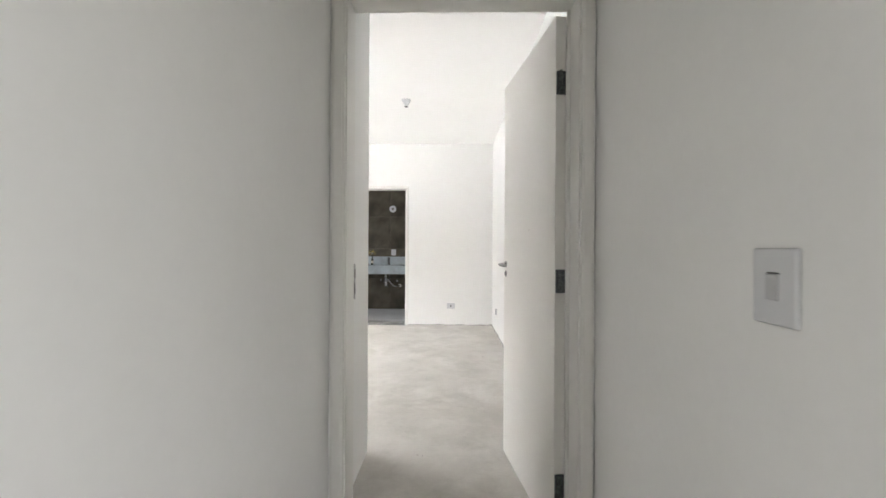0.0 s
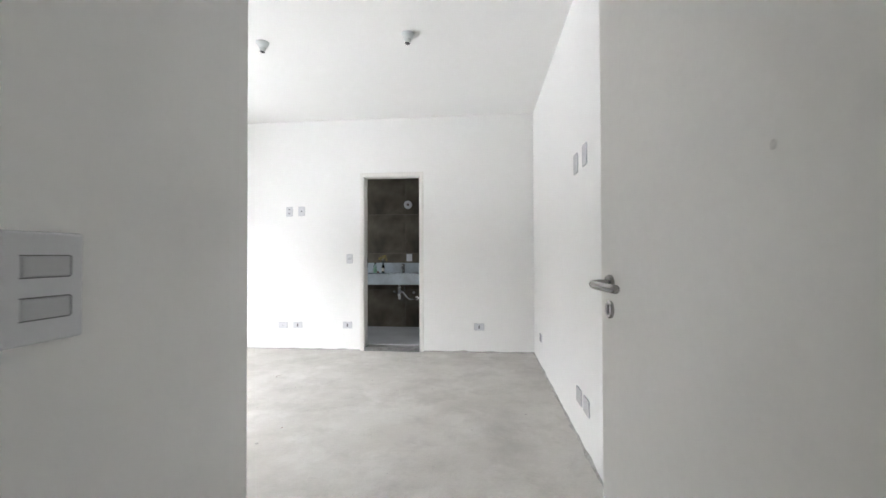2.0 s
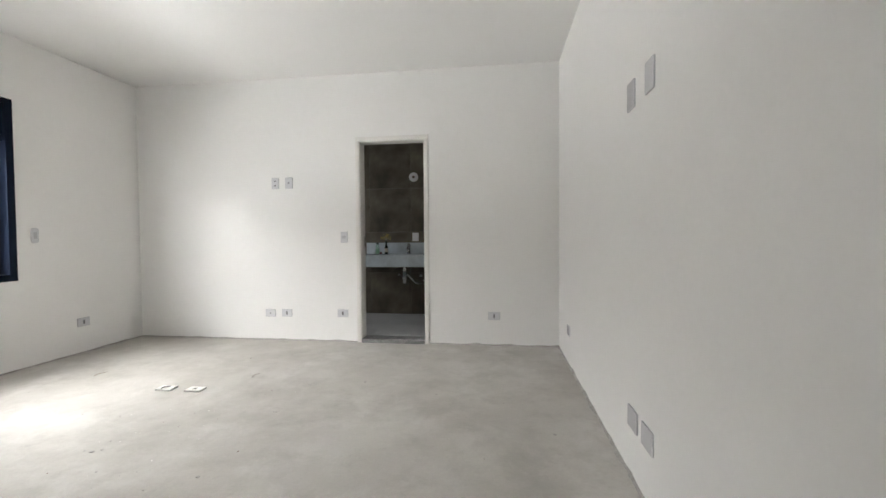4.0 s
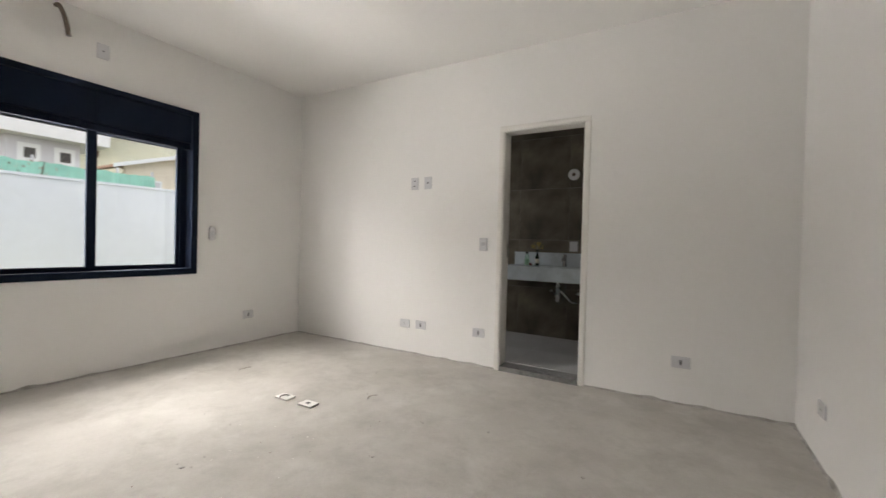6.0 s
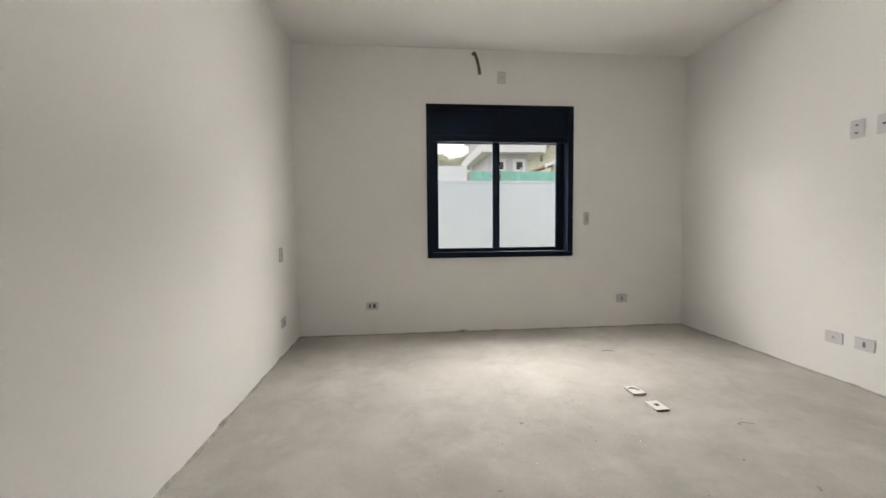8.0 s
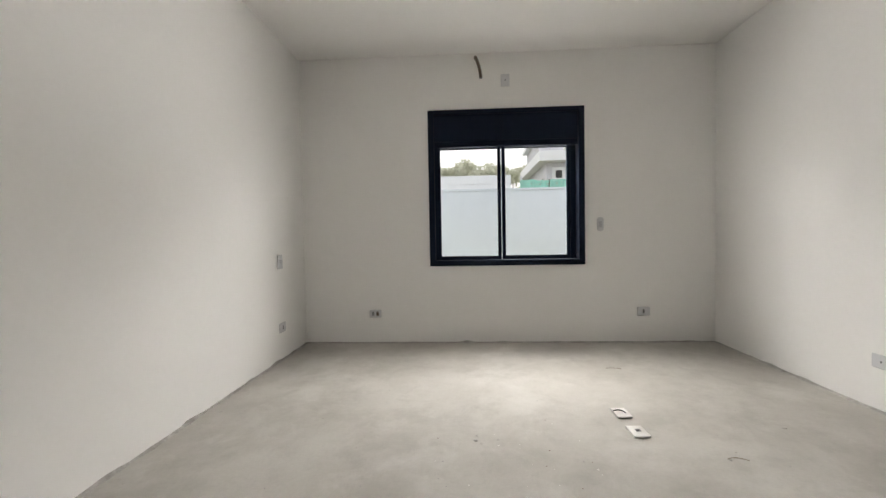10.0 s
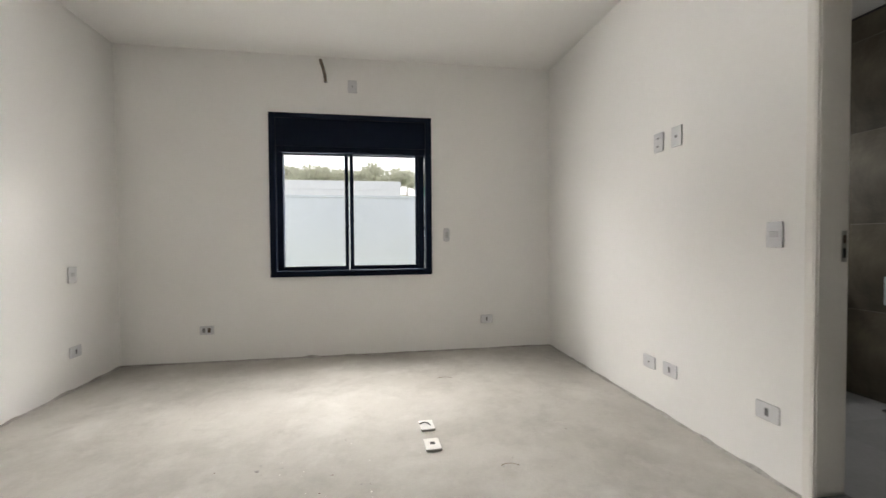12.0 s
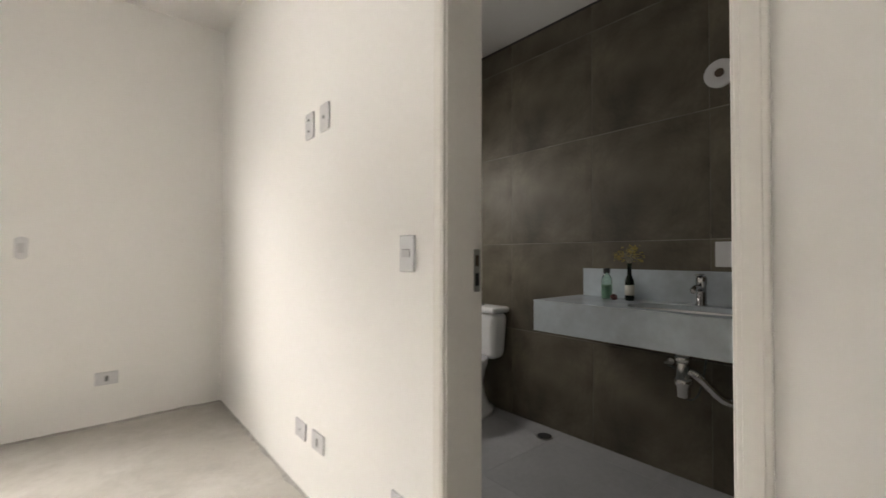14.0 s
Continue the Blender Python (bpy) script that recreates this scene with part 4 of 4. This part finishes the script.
def cottage():
    o = thing("peach_cottage", (-20, 11.8, -0.45), "small peach house with a terracotta gable roof", "house")
    inv = o.matrix_world.inverted()
    body = boxes((-25, -20, 10.5, 14.5, -0.45, 3.75), bevel=0.02)
    made = [part("wall", body, PEACH, o)]
    roof = bmesh.new()
    for y0, z0, y1, z1 in ((10.0, 3.98, 12.4, 4.74), (12.4, 4.74, 14.9, 3.98)):
        v = [roof.verts.new(p) for p in ((-25.4, y0, z0), (-19.6, y0, z0), (-19.6, y1, z1), (-25.4, y1, z1))]
        w = [roof.verts.new((p.co.x, p.co.y, p.co.z - 0.10)) for p in v]
        roof.faces.new(v)
        roof.faces.new(w[::-1])
        for i in range(4):
            roof.faces.new((v[i], w[i], w[(i + 1) % 4], v[(i + 1) % 4]))
    made.append(part("roof", roof, TERRACOTTA, o))
    gable = bmesh.new()
    a = [gable.verts.new((-20.0, y, z)) for y, z in ((10.5, 3.7505), (14.5, 3.7505), (14.5, 3.98), (12.4, 4.62), (10.5, 4.02))]
    b = [gable.verts.new((-20.15, v.co.y, v.co.z)) for v in a]
    gable.faces.new(a)
    gable.faces.new(b[::-1])
    for i in range(5):
        gable.faces.new((a[i], b[i], b[(i + 1) % 5], a[(i + 1) % 5]))
    made.append(part("gable", gable, PEACH, o))
    for y0, z0, y1, z1 in ((9.95, 3.965, 12.4, 4.745), (12.4, 4.745, 14.95, 3.965)):
        board = bmesh.new()
        v = [board.verts.new((-19.59, y, z)) for y, z in ((y0, z0 - 0.13), (y1, z1 - 0.13), (y1, z1 + 0.03), (y0, z0 + 0.03))]
        w = [board.verts.new((-19.55, q.co.y, q.co.z)) for q in v]
        board.faces.new(v)
        board.faces.new(w[::-1])
        for i in range(4):
            board.faces.new((v[i], w[i], w[(i + 1) % 4], v[(i + 1) % 4]))
        made.append(part("bargeboard", board, WHITEOUT, o, "white board along the gable edge"))
    w = part("window", boxes((-20.03, -19.97, 11.0, 11.9, 2.7, 3.55)), WHITEOUT, o)
    part("pane", boxes((-19.975, -19.965, 11.08, 11.82, 2.78, 3.47)), GREYOUT, w)
    for ob in made + [w]:
        ob.matrix_parent_inverse = inv
    return o


cottage()


def netting():
    o = thing("netting_fence", (-17, 9, -0.45), "green shade netting fence on thin posts", "fence")
    inv = o.matrix_world.inverted()
    bm = bmesh.new()
    rows = []
    for i in range(41):
        y = 5.83 + i * 0.11
        top = 3.30 + 0.02 * math.sin(i * 0.55) + 0.012 * math.sin(i * 1.7)
        rows.append([bm.verts.new((-17 + 0.06 * math.sin(i * 0.9 + k), y, -0.45 + (top + 0.45) * k / 4)) for k in range(5)])
    for r, s in zip(rows, rows[1:]):
        for k in range(4):
            bm.faces.new((r[k], s[k], s[k + 1], r[k + 1]))
    n = part("net", bm, NET, o)
    n.modifiers.new("thickness", "SOLIDIFY").thickness = 0.015
    made = [n]
    for i in range(5):
        made.append(part("post", boxes((-17.12, -17.06, 5.85 + i * 1.08, 5.91 + i * 1.08, -0.45, 3.5)), GREYOUT, o))
    for ob in made:
        ob.matrix_parent_inverse = inv


netting()


def tree(x, y, z, height, spread, leaf, seed, count, label, leaf_m):
    r = random.Random(seed)
    o = thing("tree", (x, y, z), label, "tree", "trees beyond the wall")
    trunk = tube(curve_points([(0, 0, 0), (0.05 * height * r.uniform(-1, 1), 0, height * 0.3), (0, 0.03 * height, height * 0.7)], 4), height * 0.028, 8, taper=0.4)
    for i in range(7):
        a, h = r.uniform(0, 6.28), r.uniform(0.35, 0.65) * height
        tip = Vector((math.cos(a) * spread * 0.7, math.sin(a) * spread * 0.7, h + height * r.uniform(0.15, 0.3)))
        tube(curve_points([(0, 0.02 * height, h), tip * 0.5 + Vector((0, 0, h * 0.5)), tip], 3), height * 0.01, 5, trunk, 0.3)
    part("trunk", trunk, BARK, o)
    crown = bmesh.new()
    for i in range(count):
        d = Vector((r.gauss(0, 1), r.gauss(0, 1), r.gauss(0, 1))).normalized() * r.random() ** 0.4
        bump = 0.75 + 0.45 * noise.noise(d * 2.3 + Vector((seed, 0, 0)))
        p = Vector((d.x * spread * bump, d.y * spread * bump, height * 0.68 + d.z * height * 0.34 * bump))
        q = Euler((r.uniform(0, 3), r.uniform(0, 3), r.uniform(0, 3))).to_matrix()
        s = leaf * r.uniform(0.6, 1.3)
        v = [crown.verts.new(p + q @ Vector(c) * s) for c in ((-0.5, 0, 0), (0, -0.22, 0.06), (0.5, 0, 0), (0, 0.22, 0.06))]
        crown.faces.new(v)
    part("crown", crown, leaf_m, o)
    return o


tree(-15.2, 6.6, -0.45, 3.9, 1.0, 0.10, 11, 170, "thin half-bare tree in front of the netting", PALEFOLIAGE)


def hill_height(x, y):
    """The hillside rises away from the house, and higher towards the north."""
    j = max(0.0, (-55 - x) / 6.0)
    rise = 1 - math.exp(-j * 0.75)
    return -0.5 + (11.0 + 11.0 * min(1.0, max(0.0, (y - 12) / 24))) * rise + 1.2 * noise.noise(Vector((x * 0.05, y * 0.05, 0))) * min(1, j)


for i in range(62):
    far = random.Random(50 + i)
    tx = -64 - far.uniform(0, 9)
    ty = -42 + i * 1.66 + far.uniform(-0.9, 0.9)
    base = hill_height(tx, ty) - 0.4
    tree(tx, ty, base, 4.7 + far.uniform(-0.7, 1.0), far.uniform(1.9, 2.9), 0.7, 100 + i, 650, "dense green tree on the far hillside, paled for haze", HAZED_LEAVES)
hill = bmesh.new()
rows = []
for j in range(9):
    line = []
    for i in range(41):
        y = -120 + i * 6.0
        x = -55 - j * 6.0
        line.append(hill.verts.new((x, y, hill_height(x, y))))
    rows.append(line)
for a, b in zip(rows, rows[1:]):
    for i in range(40):
        hill.faces.new((a[i], a[i + 1], b[i + 1], b[i])).smooth = True
structure("backdrop_hill", hill, HAZED_WOODS, "wooded green hillside far off, paled for haze", "hill")

# ---- tiles, last ----
tile_mesh = {}


def tile(parent, dims, m, name="tile"):
    """One tile with small chamfers; alike tiles share their mesh."""
    x0, x1, y0, y1, z0, z1 = dims
    key = (round(x1 - x0, 3), round(y1 - y0, 3), round(z1 - z0, 3), m.name)
    if key not in tile_mesh:
        w, d, h = (x1 - x0) / 2, (y1 - y0) / 2, (z1 - z0) / 2
        bm = boxes((-w, w, -d, d, -h, h), bevel=0.001, seg=1)
        me = bpy.data.meshes.new(name)
        bm.to_mesh(me)
        bm.free()
        me.materials.append(m)
        tile_mesh[key] = me
    ob = new(name, tile_mesh[key])
    ob.location = ((x0 + x1) / 2, (y0 + y1) / 2, (z0 + z1) / 2)
    ob.parent = parent
    return ob


G = 0.0025
wall_b, floor_b = bpy.data.objects["wall_bath_north"], bpy.data.objects["floor_bath"]
rows_z = [BATH_F, 0.632, 1.214, 1.832, 2.45, BATH_C]
cols = [BATH_W, -3.045, -2.44, -1.838, -1.236, -0.634, BATH_E]
for za, zb in zip(rows_z, rows_z[1:]):
    for xa, xb in zip(cols, cols[1:]):
        tile(wall_b, (xa + 0.0012, xb - 0.0012, BATH_N, BATH_N + 0.0118, za + G, zb - G), TILE)
fx = [BATH_W + 0.61 * i for i in range(6)]
for xa, xb in zip(fx, fx[1:]):
    for ya, yb in ((BATH_S + 0.0005, 6.72), (6.72, 7.32), (7.32, BATH_N)):
        tile(floor_b, (xa + 0.001, xb - 0.001, ya + 0.001, yb - 0.001, BATH_F - 0.006, BATH_F), BATHFLOOR)
